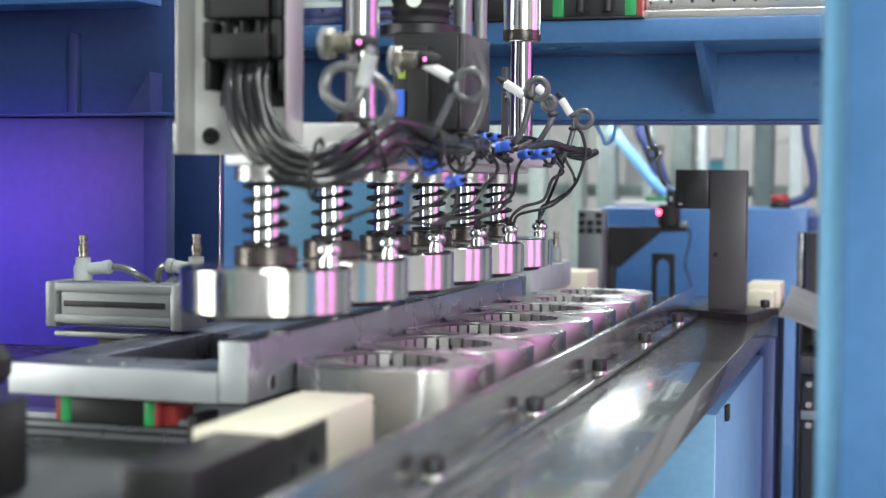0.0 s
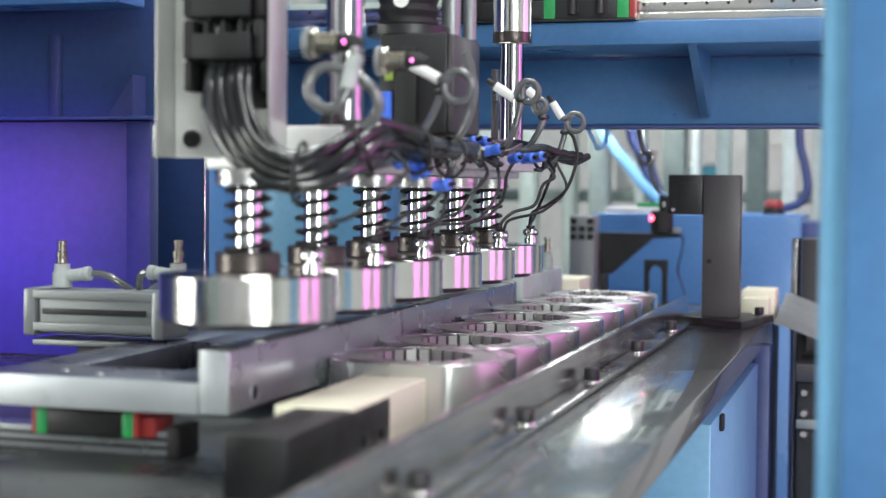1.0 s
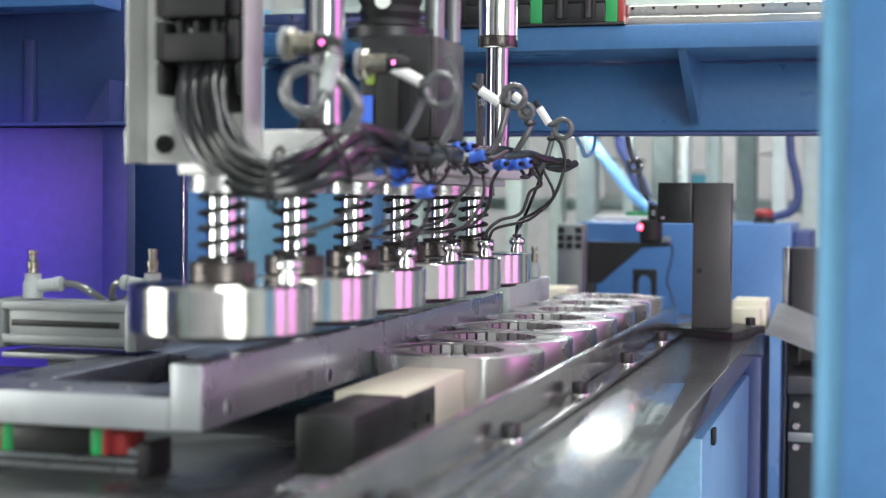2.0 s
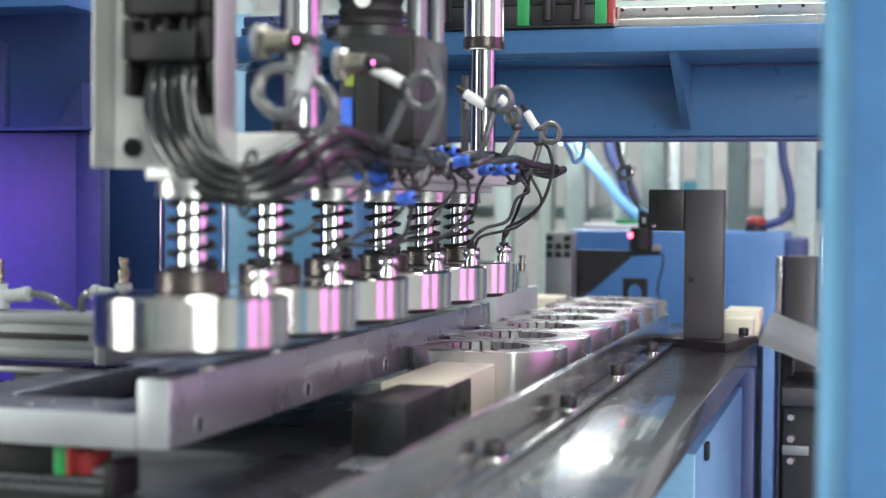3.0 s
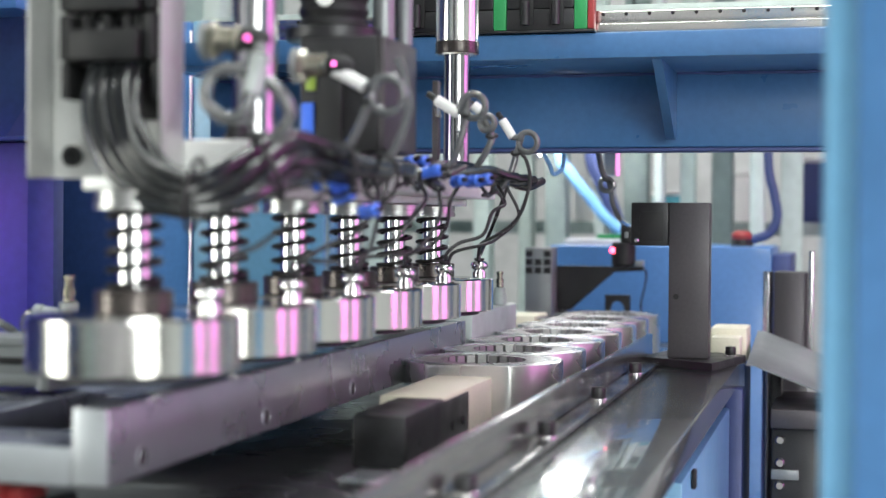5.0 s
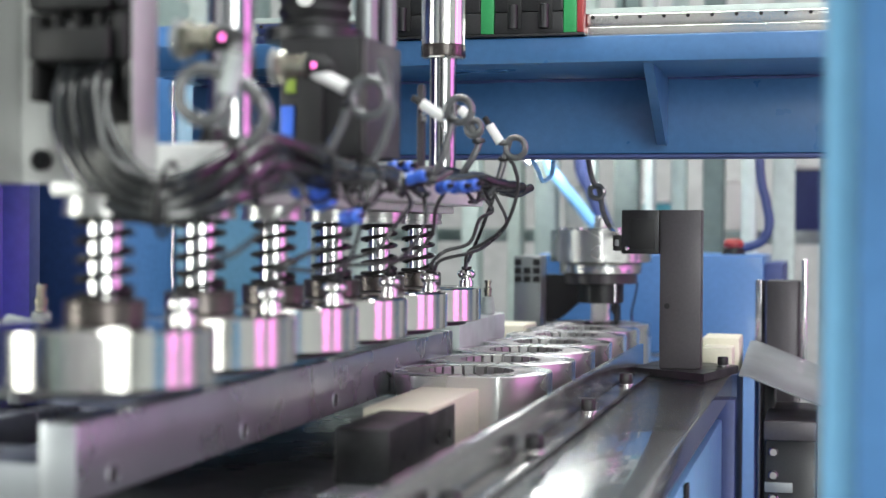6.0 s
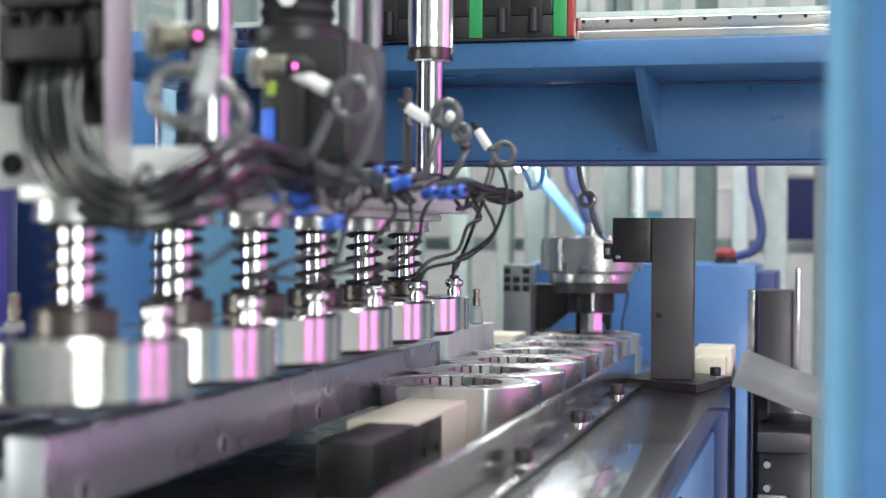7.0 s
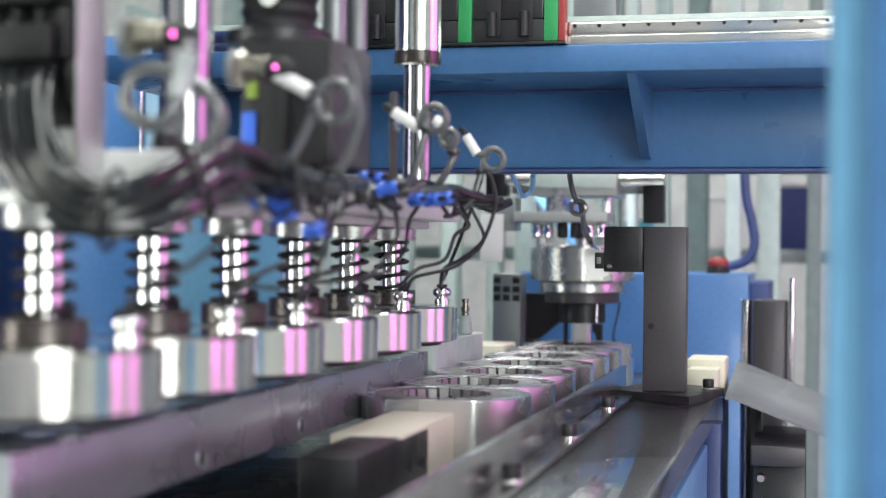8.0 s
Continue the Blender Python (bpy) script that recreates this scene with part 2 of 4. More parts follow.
def place(ob, x, y, z, rx=0, ry=0, rz=0):
    ob.matrix_basis = pose(x, y, z, rx, ry, rz)
    return ob


# ---- the hall: floor, walls, ceiling ----
def slab(name, x0, x1, y0, y1, z0, z1, mat, label):
    return tagged(link_mesh(name, box(x0, x1, y0, y1, z0, z1, 0), mat, smooth=False), label, name.split("_")[0], kind="structure")


FLOOR = -0.95
slab("floor", -2.6, 2.6, -2.6, 3.2, FLOOR - 0.1, FLOOR, M["concrete"], "grey concrete factory hall floor")
slab("wall_north", -2.6, 2.6, 3.2, 3.3, FLOOR, CEIL, M["hall"], "pale green painted hall wall")
slab("wall_south", -2.6, 2.6, -2.7, -2.6, FLOOR, CEIL, M["hall"], "pale green painted hall wall")
slab("wall_west", -2.7, -2.6, -2.7, 3.3, FLOOR, CEIL, M["hall"], "pale green painted hall wall")
slab("wall_east", 2.6, 2.7, -2.7, 3.3, FLOOR, CEIL, M["hall"], "pale green painted hall wall")
slab("ceiling", -2.7, 2.7, -2.7, 3.3, CEIL, CEIL + 0.1, M["hall"], "pale painted hall ceiling")


def ceiling_lamp(x, y, sx):
    t = thing("ceiling_lamp", "long white ceiling lamp of the hall", "lamp", "ceiling lamps", (x, y, CEIL))
    part("housing", box(-sx / 2, sx / 2, -0.2, 0.2, -0.05, 0, 0.004), M["white"], t)
    part("diffuser", box(-sx / 2 + 0.02, sx / 2 - 0.02, -0.18, 0.18, -0.056, -0.0505, 0), M["lamp_white"], t)


ceiling_lamp(0.3, 0.2, 1.3)
ceiling_lamp(-0.4, 1.7, 1.7)
ceiling_lamp(0.2, -1.6, 1.7)


def hall_window(name, m, w, h, glow="window_glow", label="tall bright window in the hall wall"):
    t = tagged(new(name), label, "window", kind="structure")
    t.matrix_basis = m
    part("pane", box(-w / 2, w / 2, -h / 2, h / 2, -0.02, -0.015, 0), M[glow], t)
    for s in (-1, 1):
        part("frame", box(s * w / 2 - 0.02, s * w / 2 + 0.02, -h / 2 - 0.02, h / 2 + 0.02, -0.03, 0.0, 0.003), M["alu"], t)
        part("frame", box(-w / 2 + 0.02, w / 2 - 0.02, s * h / 2 - 0.02, s * h / 2 + 0.02, -0.03, 0.0, 0.003), M["alu"], t)


hall_window("window_1", look((1.63, -2.31, 0.70), (-0.14, -0.04, 0.05)), 1.07, 1.72)
hall_window("window_2", look((-2.36, -1.2, 0.6), (-0.1, 0.1, 0.05)), 1.12, 1.62)

hall_window("window_3", look((2.50, 0.345, 0.64), (-0.14, 0.10, 0.05)), 0.42, 2.54, "lamp_pink", "tall pink lit glass panel in the hall wall")
hall_window("window_4", look((2.47, 1.220, 0.632), (-0.14, 0.20, 0.05)), 0.82, 1.92, "lamp_pink", "wide dim pink glass panel in the hall wall")

# ---- machine bed ----
BX = 0.071           # front edge of the bed
BZ = -0.009          # top of the bed
bed = thing("machine_bed", "dark polished steel bed plate of the assembly machine", "machine bed")
part("bed_plate", box(-0.0134, BX, -0.55, 0.75, BZ - 0.020, BZ, 0.001), M["bed"], bed)
part("base_plate", box(-0.75, -0.0135, -0.55, 1.18, -0.045, -0.0254, 0.001), M["black_plate"], bed, "black steel base plate")
part("guide_strip", box(-0.0690, -0.0137, -0.55, 1.10, -0.0253, -0.0250, 0.0001), M["bed"], bed, "drilled steel guide strip")
for k in range(16):
    y = -0.33 + 0.07 * k
    part("screw", rod((-0.055, y, -0.0251), (-0.055, y, -0.0247), 0.0034, 16), M["black_oxide"], bed)
# welded cabinet under the bed
cab = thing("machine_cabinet", "light blue painted steel cabinet under the bed", "cabinet")
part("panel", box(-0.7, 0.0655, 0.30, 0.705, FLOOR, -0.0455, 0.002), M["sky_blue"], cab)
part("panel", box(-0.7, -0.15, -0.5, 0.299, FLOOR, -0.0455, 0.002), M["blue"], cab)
part("post", box(0.0600, 0.0760, 0.715, 0.745, FLOOR, BZ - 0.0205, 0.002), M["deep_blue"], cab)
part("rear_leg", box(-0.7, -0.10, 0.7555, 1.15, FLOOR, -0.0455, 0.002), M["blue"], cab)
part("latch", box(0.0660, 0.0690, 0.35, 0.36, -0.058, -0.0457, 0.001), M["black_plastic"], cab, "small black latch")

# angle rail along the stators
rail = thing("angle_rail", "brushed steel angle rail bolted along the bed", "rail")
part("foot_flange", box(-0.0075, 0.0065, -0.5, 0.70, BZ + 0.0005, -0.005, 0.0006), M["angle"], rail)
part("upright_flange", box(-0.0125, -0.0078, -0.5, 0.75, BZ + 0.0005, 0.0150, 0.0006), M["angle"], rail)


def cap_screw(x, y, z, s=1.0, spin=0):
    t = thing("cap_screw", "black socket head cap screw with bright washer", "screw", "cap screws on the rail", (x, y, z))
    part("washer", lathe([(0.0058 * s, 0), (0.0061 * s, 0.0003), (0.0061 * s, 0.0009), (0.0058 * s, 0.0011)], 28), M["chrome"], t, "bright steel washer")
    seg, b = 30, bmesh.new()
    h0, h1 = 0.0011 * s, 0.0088 * s
    rings = []
    for r, z2, knurl in ((0.0047, h0, 0), (0.0049, h0 + 0.0004, 1), (0.0049, h1 - 0.001, 1), (0.0044, h1, 0)):
        rings.append([b.verts.new((s * (r + (0.00012 if knurl and k % 2 else 0)) * math.cos(2 * math.pi * k / seg), s * (r + (0.00012 if knurl and k % 2 else 0)) * math.sin(2 * math.pi * k / seg), z2)) for k in range(seg)])
    # hexagon socket
    for depth in (h1, h1 - 0.004 * s):
        rings.append([b.verts.new((s * 0.0026 * math.cos(2 * math.pi * k / seg) / max(0.86, math.cos((2 * math.pi * k / seg) % (math.pi / 3) - math.pi / 6)), s * 0.0026 * math.sin(2 * math.pi * k / seg) / max(0.86, math.cos((2 * math.pi * k / seg) % (math.pi / 3) - math.pi / 6)), depth)) for k in range(seg)])
    for a, c in zip(rings, rings[1:]):
        for k in range(seg):
            b.faces.new((a[k], a[(k + 1) % seg], c[(k + 1) % seg], c[k]))
    b.faces.new(rings[-1])
    b.faces.new(rings[0][::-1])
    part("head", b, M["black_oxide"], t)
    t.rotation_euler = (0, 0, radians(spin))
    return t


for k in range(-1, 4):
    cap_screw(0.0, 0.19 * k, -0.005, 1.0, 17 * k)


# ---- stators ----
R_OUT, PITCH = 0.0572, 0.0988
ST_X, ST_Y, ST_Z, ST_H = -0.0880, 0.0245, -0.0250, 0.0427


def ring_body(r_in, outer, z0, z1, n=96):
    """A ring between an inner radius and an outer outline, with small edge breaks."""
    b = bmesh.new()
    rows = []
    for z, e in ((z0, 0.0004), (z0 + 0.0004, 0), (z1 - 0.0004, 0), (z1, 0.0004)):
        rows.append([b.verts.new(((outer(2 * math.pi * k / n) - e) * math.cos(2 * math.pi * k / n), (outer(2 * math.pi * k / n) - e) * math.sin(2 * math.pi * k / n), z)) for k in range(n)])
    for z in (z1, z0):
        rows.append([b.verts.new((r_in * math.cos(2 * math.pi * k / n), r_in * math.sin(2 * math.pi * k / n), z)) for k in range(n)])
    rows.append(rows[0])
    for a, c in zip(rows, rows[1:]):
        for k in range(n):
            b.faces.new((a[k], a[(k + 1) % n], c[(k + 1) % n], c[k]))
    return b


def core_outline(a):
    """A circle with wide flats towards its neighbours and narrow ones at the sides."""
    r = R_OUT
    for centre, flat in ((0.0, 0.984), (0.5, 0.861), (1.0, 0.984), (1.5, 0.861)):
        c = math.cos(a - math.pi * centre)
        if c > 0.5:
            r = min(r, flat * R_OUT / c)
    return r


TURNS = (0, 1.5, -1, 1, -1.5, 0.5, 0)


def stator(k):
    t = thing("stator_core", "bare slotted steel motor stator core on the guide", "stator", "stators on the guide")
    part("yoke", ring_body(0.0465, core_outline, 0, ST_H, 144), M["core"], t)
    # one tooth: a wedge that leaves narrow slots, with a lipped tip towards the bore
    shape = [(0.0470, -0.0047), (0.0470, 0.0047), (0.0330, 0.0031), (0.0318, 0.0030), (0.0308, 0.0030), (0.0308, -0.0030), (0.0318, -0.0030), (0.0330, -0.0031)]
    tooth = part("tooth", prism(shape, 0.0001, ST_H - 0.0001), M["tooth"], t)
    # dark ring added behind the teeth as painted shade
    part("slot_shade_ring", ring_body(0.0445, lambda a: 0.0464, 0.0005, ST_H - 0.006, 48), M["slot_dark"], t, "dark ring painting the shade inside the slots")
    for j in range(1, 24):
        o = new("tooth", tooth.data)
        o.parent = t
        o.rotation_euler = (0, 0, 2 * math.pi * j / 24)
    return place(t, ST_X, ST_Y + PITCH * k, ST_Z, 0, 0, TURNS[k])


stators = [stator(0)]
for k in range(1, 7):
    stators.append(copy_thing(stators[0], pose(ST_X, ST_Y + PITCH * k, ST_Z, 0, 0, TURNS[k])))

# pusher behind the stators
pusher = thing("pusher", "cream nylon pusher block on a black steel carrier", "pusher")
part("nylon_block", box(-0.111, -0.070, -0.129, 0.0, -0.0210, 0.0103, 0.0015), M["nylon"], pusher, "cream nylon block")
part("carrier", box(-0.101, -0.0695, -0.213, -0.067, -0.0210, 0.0092, 0.0025), M["black_oxide"], pusher, "black oxide steel carrier block")
part("carrier_foot", box(-0.098, -0.0735, -0.245, -0.069, -0.0248, -0.0212, 0.001), M["steel"], pusher)
for dy in (-0.185, -0.112, -0.084):
    part("screw", rod((-0.0694, dy, -0.009), (-0.0686, dy, -0.009), 0.0031, 16), M["black_plastic"], pusher)

# ---- slide frame and side bar ----
frame_plate = thing("slide_table", "blued steel slide plate with milled front edge", "slide plate")
b = bmesh.new()
PZ0, PZ1 = 0.0005, 0.0179
box(-0.2852, -0.1577, -0.0614, -0.0180, PZ0, PZ1, 0.0008, b)
box(-0.2852, -0.2510, -0.0179, 0.55, PZ0, PZ1, 0.0008, b)
box(-0.2509, -0.1577, 0.125, 0.55, PZ0, PZ1, 0.0008, b)
part("plate", b, M["grey_blue"], frame_plate)
part("milled_edge", box(-0.2847, -0.1582, -0.0641, -0.0616, PZ0 + 0.0003, PZ1 - 0.0006, 0.0004), M["silver"], frame_plate, "bright milled front edge")
for x, y in ((-0.247, -0.042), (-0.220, -0.032), (-0.222, -0.050), (-0.193, -0.037)):
    part("screw", rod((x, y, PZ1 - 0.001), (x, y, PZ1 + 0.0006), 0.0028, 16), M["chrome"], frame_plate)
side = thing("side_bar", "long ground steel side bar with counterbored holes", "bar")
part("bar", box(-0.1570, -0.1401, -0.0635, 0.568, 0.0013, 0.0349, 0.0012), M["steel"], side)
part("end_face", box(-0.1567, -0.1405, -0.0654, -0.0637, 0.0016, 0.0345, 0.0006), M["silver"], side, "bright milled end face")
for k in range(4):
    y = -0.0326 + 0.15 * k
    part("hole", lathe([(0.0046, 0), (0.0046, 0.0004)], 24, pose(-0.1400, y, 0.0095, 0, 90, 0)), M["black_plastic"], side, "dark counterbored hole")
    part("hole_rim", sweep([Vector((-0.1397, y + 0.0048 * math.cos(a * math.pi / 12), 0.0095 + 0.0048 * math.sin(a * math.pi / 12))) for a in range(25)], 0.0004, 6), M["silver"], side)

# linear guide under the slide plate
guide = thing("linear_guide", "linear guide with green and red capped carriage", "linear guide")
part("rail", box(-0.340, -0.182, -0.0475, -0.031, -0.0250, -0.0119, 0.001), M["steel"], guide)
part("carriage", box(-0.2516, -0.2065, -0.0545, -0.0245, -0.0150, -0.0012, 0.0012), M["black_oxide"], guide)
part("pad", box(-0.2480, -0.2100, -0.0500, -0.0290, -0.0011, 0.0004, 0.0003), M["steel"], guide)
for z in (-0.0160, -0.0205):
    part("groove", box(-0.339, -0.183, -0.0479, -0.0476, z - 0.0009, z + 0.0009, 0.0001), M["black_plastic"], guide, "dark groove along the rail")
for x in (-0.2580, -0.2064):
    part("end_cap", box(x, x + 0.0063, -0.0550, -0.0240, -0.0154, -0.0009, 0.0012), M["green"], guide, "green plastic end cap")
for x in (-0.2605, -0.2000):
    part("end_seal", box(x, x + 0.0024, -0.0545, -0.0245, -0.0150, -0.0012, 0.0006), M["red"], guide, "red end seal")
part("red_block", box(-0.1974, -0.1890, -0.051, -0.028, -0.0150, -0.0033, 0.001), M["red"], guide)
part("stop", box(-0.1815, -0.1745, -0.0527, -0.0266, -0.0250, -0.0081, 0.001), M["black_plastic"], guide, "black rubber stop")
# dark knob close to the camera
knob = thing("clamp_knob", "black knob on a dark clamp at the bed edge", "knob")
part("knob", lathe([(0.018, 0), (0.022, 0.004), (0.022, 0.012), (0.016, 0.018), (0.008, 0.02)], 32, pose(-0.222, -0.2, 0.026)), M["black_plastic"], knob)
part("clamp", box(-0.265, -0.201, -0.225, -0.178, -0.0248, 0.018, 0.003), M["black_oxide"], knob)

# ---- press heads ----
HEAD_X, HEAD_Y, HEAD_P = -0.1415, -0.038, 0.1005


def press_head():
    t = thing("press_head", "polished steel press disc on a sprung plunger", "press head", "press heads in a row", (HEAD_X, HEAD_Y, 0))
    part("disc", lathe([(0.0455, 0.0492), (0.0468, 0.0500), (0.0468, 0.0724), (0.0455, 0.0734), (0.030, 0.0734), (0.0296, 0.0738), (0.0, 0.0738)], 72), M["polished"], t)
    part("nose", lathe([(0.034, 0.0458), (0.036, 0.0464), (0.036, 0.0492)], 48), M["black_oxide"], t, "dark guiding nose under the disc")
    part("collar", lathe([(0.0162, 0.0739), (0.0172, 0.0745), (0.0172, 0.0836), (0.0164, 0.0844), (0.006, 0.0844)], 40), M["rust"], t, "dark brown steel collar")
    part("plunger", rod((0, 0, 0.0845), (0, 0, 0.128), 0.0076, 28), M["chrome"], t, "chromed plunger rod")
    part("spring", helix(0.0115, 0.0845, 0.1192, 5.4, 0.0013), M["spring"], t, "dark coil spring")
    part("washer", lathe([(0.0165, 0.1194), (0.0176, 0.1198), (0.0176, 0.1222), (0.0168, 0.1224), (0.0168, 0.1236), (0.0174, 0.1238), (0.0174, 0.1270), (0.0168, 0.1275)], 36), M["dull_steel"], t, "stacked steel washers")
    fit = part("air_fitting", lathe([(0.0048, 0.0739), (0.0052, 0.0744), (0.0052, 0.0785), (0.004, 0.0788), (0.004, 0.0799), (0.0056, 0.0806), (0.0066, 0.0822), (0.0068, 0.0834), (0.0063, 0.0850), (0.0050, 0.0862), (0.0025, 0.0869)], 24, pose(0.0372, -0.003, 0, 0, 0, 12)), M["chrome"], t, "chromed air fitting")
    part("ring", lathe([(0.0036, 0.0870), (0.0038, 0.0873), (0.0038, 0.0884), (0.0036, 0.0887)], 20, pose(0.0372, -0.003, 0)), M["black_plastic"], fit)
    return t


head = press_head()
heads = [head] + [copy_thing(head, pose(HEAD_X, HEAD_Y + HEAD_P * k, 0, 0, 0, (0, 2, -3, 4, -2, 3)[k])) for k in range(1, 6)]

# beam that carries the heads
tool = thing("tool_beam", "white aluminium tool beam above the press heads", "beam")
part("beam", box(-0.1780, -0.1050, 0.0030, 0.52, 0.1336, 0.1525, 0.0012), M["bright_alu"], tool)
part("spacer", box(-0.1605, -0.1280, -0.050, 0.52, 0.1280, 0.1334, 0.0008), M["bright_alu"], tool)
part("cap_screw", rod((-0.1160, 0.016, 0.1526), (-0.1160, 0.016, 0.160), 0.0048, 24), M["black_oxide"], tool, "black cap screw")

# bracket with the cable chain
br = thing("channel_bracket", "folded aluminium channel bracket with mounting screw", "bracket")
part("back", box(-0.2030, -0.1382, 0.0006, 0.0024, 0.1345, 0.33, 0.0004), M["bright_alu"], br)
part("side_flange", box(-0.2046, -0.2031, -0.0205, 0.0024, 0.1345, 0.33, 0.0004), M["alu"], br)
part("inner_flange", box(-0.1381, -0.1364, -0.0215, 0.0024, 0.1362, 0.33, 0.0004), M["alu"], br)
part("tab", box(-0.2170, -0.2048, 0.0010, 0.0050, 0.1345, 0.153, 0.0006), M["anodised"], br)
part("slot", box(-0.1945, -0.1880, -0.0004, 0.0005, 0.1395, 0.1520, 0.0003), M["white"], br)
part("screw", lathe([(0.0046, 0), (0.0050, 0.0006), (0.0050, 0.003), (0.0040, 0.0044), (0.0020, 0.0045), (0.0020, 0.002)], 28, pose(-0.1912, -0.0004, 0.1450, 90, 0, 0)), M["black_oxide"], br, "black button head screw")
ch = thing("cable_chain", "black plastic cable chain full of hoses", "cable chain")
for k in range(7):
    z = 0.1870 + 0.0225 * k
    for x in (-0.1835, -0.1425):
        part("side_link", box(x - 0.0032, x + 0.0032, -0.024, -0.002, z, z + 0.0215, 0.0018), M["black_plastic"], ch)
    part("cross_bar", box(-0.1802, -0.1458, -0.0275, -0.0245, z, z + 0.0140, 0.001), M["black_plastic"], ch)
    for x in (-0.173, -0.163, -0.153):
        part("divider", box(x - 0.0012, x + 0.0012, -0.024, -0.004, z + 0.001, z + 0.0210, 0.0004), M["black_plastic"], ch)
part("floor", box(-0.1802, -0.1458, -0.0038, -0.0010, 0.1870, 0.33, 0.001), M["black_plastic"], ch)
part("end_bracket", box(-0.1850, -0.1390, -0.0042, 0.0003, 0.1615, 0.1868, 0.001), M["black_plastic"], ch)
for x in (-0.1868, -0.1420):
    part("ear", box(x, x + 0.0044, -0.0220, -0.0045, 0.1700, 0.1868, 0.0018), M["black_plastic"], ch)

# guide columns, air cylinder, rod with sleeve
def column(name, label, x, y, z0, z1, r, mat):
    t = thing(name, label, "column", at=(x, y, 0))
    part("shaft", rod((0, 0, z0), (0, 0, z1), r, 40), mat, t)
    return t


c1 = column("guide_column", "chromed guide column on the tool beam", -0.1125, 0.03, 0.1516, 0.42, 0.0108, M["column"])
part("flange", lathe([(0.014, 0.1516), (0.015, 0.1522), (0.015, 0.156), (0.014, 0.1566)], 36), M["black_oxide"], c1)
c2 = column("piston_rod", "chromed piston rod in a steel sleeve", -0.0965, 0.36, 0.1516, 0.42, 0.0092, M["column"])
part("sleeve", lathe([(0.0095, 0.2290), (0.0140, 0.2292), (0.0147, 0.2300), (0.0147, 0.42), (0.0140, 0.421)], 40), M["polished"], c2)
part("rust_band", lathe([(0.0149, 0.2300), (0.0150, 0.2303), (0.0150, 0.2380), (0.0149, 0.2383)], 40), M["rust"], c2, "brown stained sleeve end")
cyl = thing("air_cylinder", "black anodised air cylinder on the tool beam", "air cylinder")
part("body", box(-0.1210, -0.0775, 0.115, 0.178, 0.152, 0.2135, 0.0015), M["black_oxide"], cyl)
part("cover", box(-0.0772, -0.0735, 0.116, 0.177, 0.153, 0.2130, 0.001), M["violet_grey"], cyl, "dark anodised cover plate")
part("slide", box(-0.1100, -0.0960, 0.1105, 0.1148, 0.152, 0.205, 0.001), M["black_plastic"], cyl)
part("scale", box(-0.1190, -0.1120, 0.1115, 0.1148, 0.156, 0.178, 0.0006), M["plug"], cyl, "blue label strip")
part("tag", box(-0.1165, -0.1110, 0.1112, 0.1148, 0.1845, 0.1935, 0.0006), M["lime"], cyl, "lime green tag")
part("flange", lathe([(0.0255, 0.2137), (0.0265, 0.2142), (0.0265, 0.2200), (0.0255, 0.2205)], 40, pose(-0.112, 0.145, 0)), M["black_oxide"], cyl)
part("bellows", lathe([(0.017, 0.2206)] + [(0.0178 if k % 2 else 0.0196, 0.2220 + 0.004 * k) for k in range(40)], 36, pose(-0.112, 0.145, 0)), M["black_plastic"], cyl, "ribbed black bellows")
part("indicator", lathe([(0.0046, 0), (0.005, 0.0004), (0.005, 0.0016)], 24, pose(-0.110, 0.1245, 0.2355, 90, 0, 0)), M["white"], cyl, "white round indicator")
for x, y, r in ((-0.0880, 0.16, 0.0062), (-0.0785, 0.17, 0.0042)):
    part("side_rod", rod((x, y, 0.2137), (x, y, 0.42), r, 24), M["anodised"], cyl)


# ---- sensors, hoses, wires ----
def sensor(x, y, z, group="threaded sensors"):
    t = thing("proximity_sensor", "threaded nickel sensor with lock nuts and black cable end", "sensor", group, (x, y, z))
    part("plate", lathe([(0.0084, -0.0030), (0.0086, -0.0026), (0.0086, -0.0004), (0.0084, 0)], 40, pose(0, 0, 0, 0, 90, 0)), M["anodised"], t, "round aluminium mounting disc")
    part("nut", lathe([(0.0075, 0.0002), (0.0080, 0.0006), (0.0080, 0.0040), (0.0075, 0.0044)], 6, pose(0, 0, 0, 0, 90, 0)), M["brass"], t, "hexagon lock nut")
    part("barrel", lathe([(0.0055, 0.0045)] + [(0.0058 if k % 2 else 0.0053, 0.005 + 0.0006 * k) for k in range(16)] + [(0.0052, 0.0148)], 28, pose(0, 0, 0, 0, 90, 0)), M["brass"], t)
    end = part("cable_end", lathe([(0.0050, 0.0149), (0.0051, 0.0152), (0.0048, 0.0225), (0.003, 0.0262), (0.002, 0.0275)], 24, pose(0, 0, 0, 0, 90, 0)), M["black_plastic"], t)
    part("status_light", lathe([(0.0009, 0.0188), (0.0009, 0.0200)], 8, pose(0, -0.0048, 0, 0, 90, 0)), M["led_pink"], end, "tiny lit pink status light")
    return t


sensor(-0.1075, -0.035, 0.1935)
sensor(-0.0990, 0.055, 0.1915)
sb = thing("sensor_bracket", "narrow dark upright sensor bracket with a bright ring", "bracket")
part("upright", box(-0.0875, -0.0835, 0.262, 0.268, 0.1526, 0.203, 0.0006), M["violet_grey"], sb)
part("ring", lathe([(0.0052, 0), (0.0066, 0.0006), (0.0066, 0.0020), (0.0052, 0.0026)], 28, pose(-0.0835, 0.258, 0.1860, 0, 90, 0)), M["chrome"], sb, "bright steel ring")


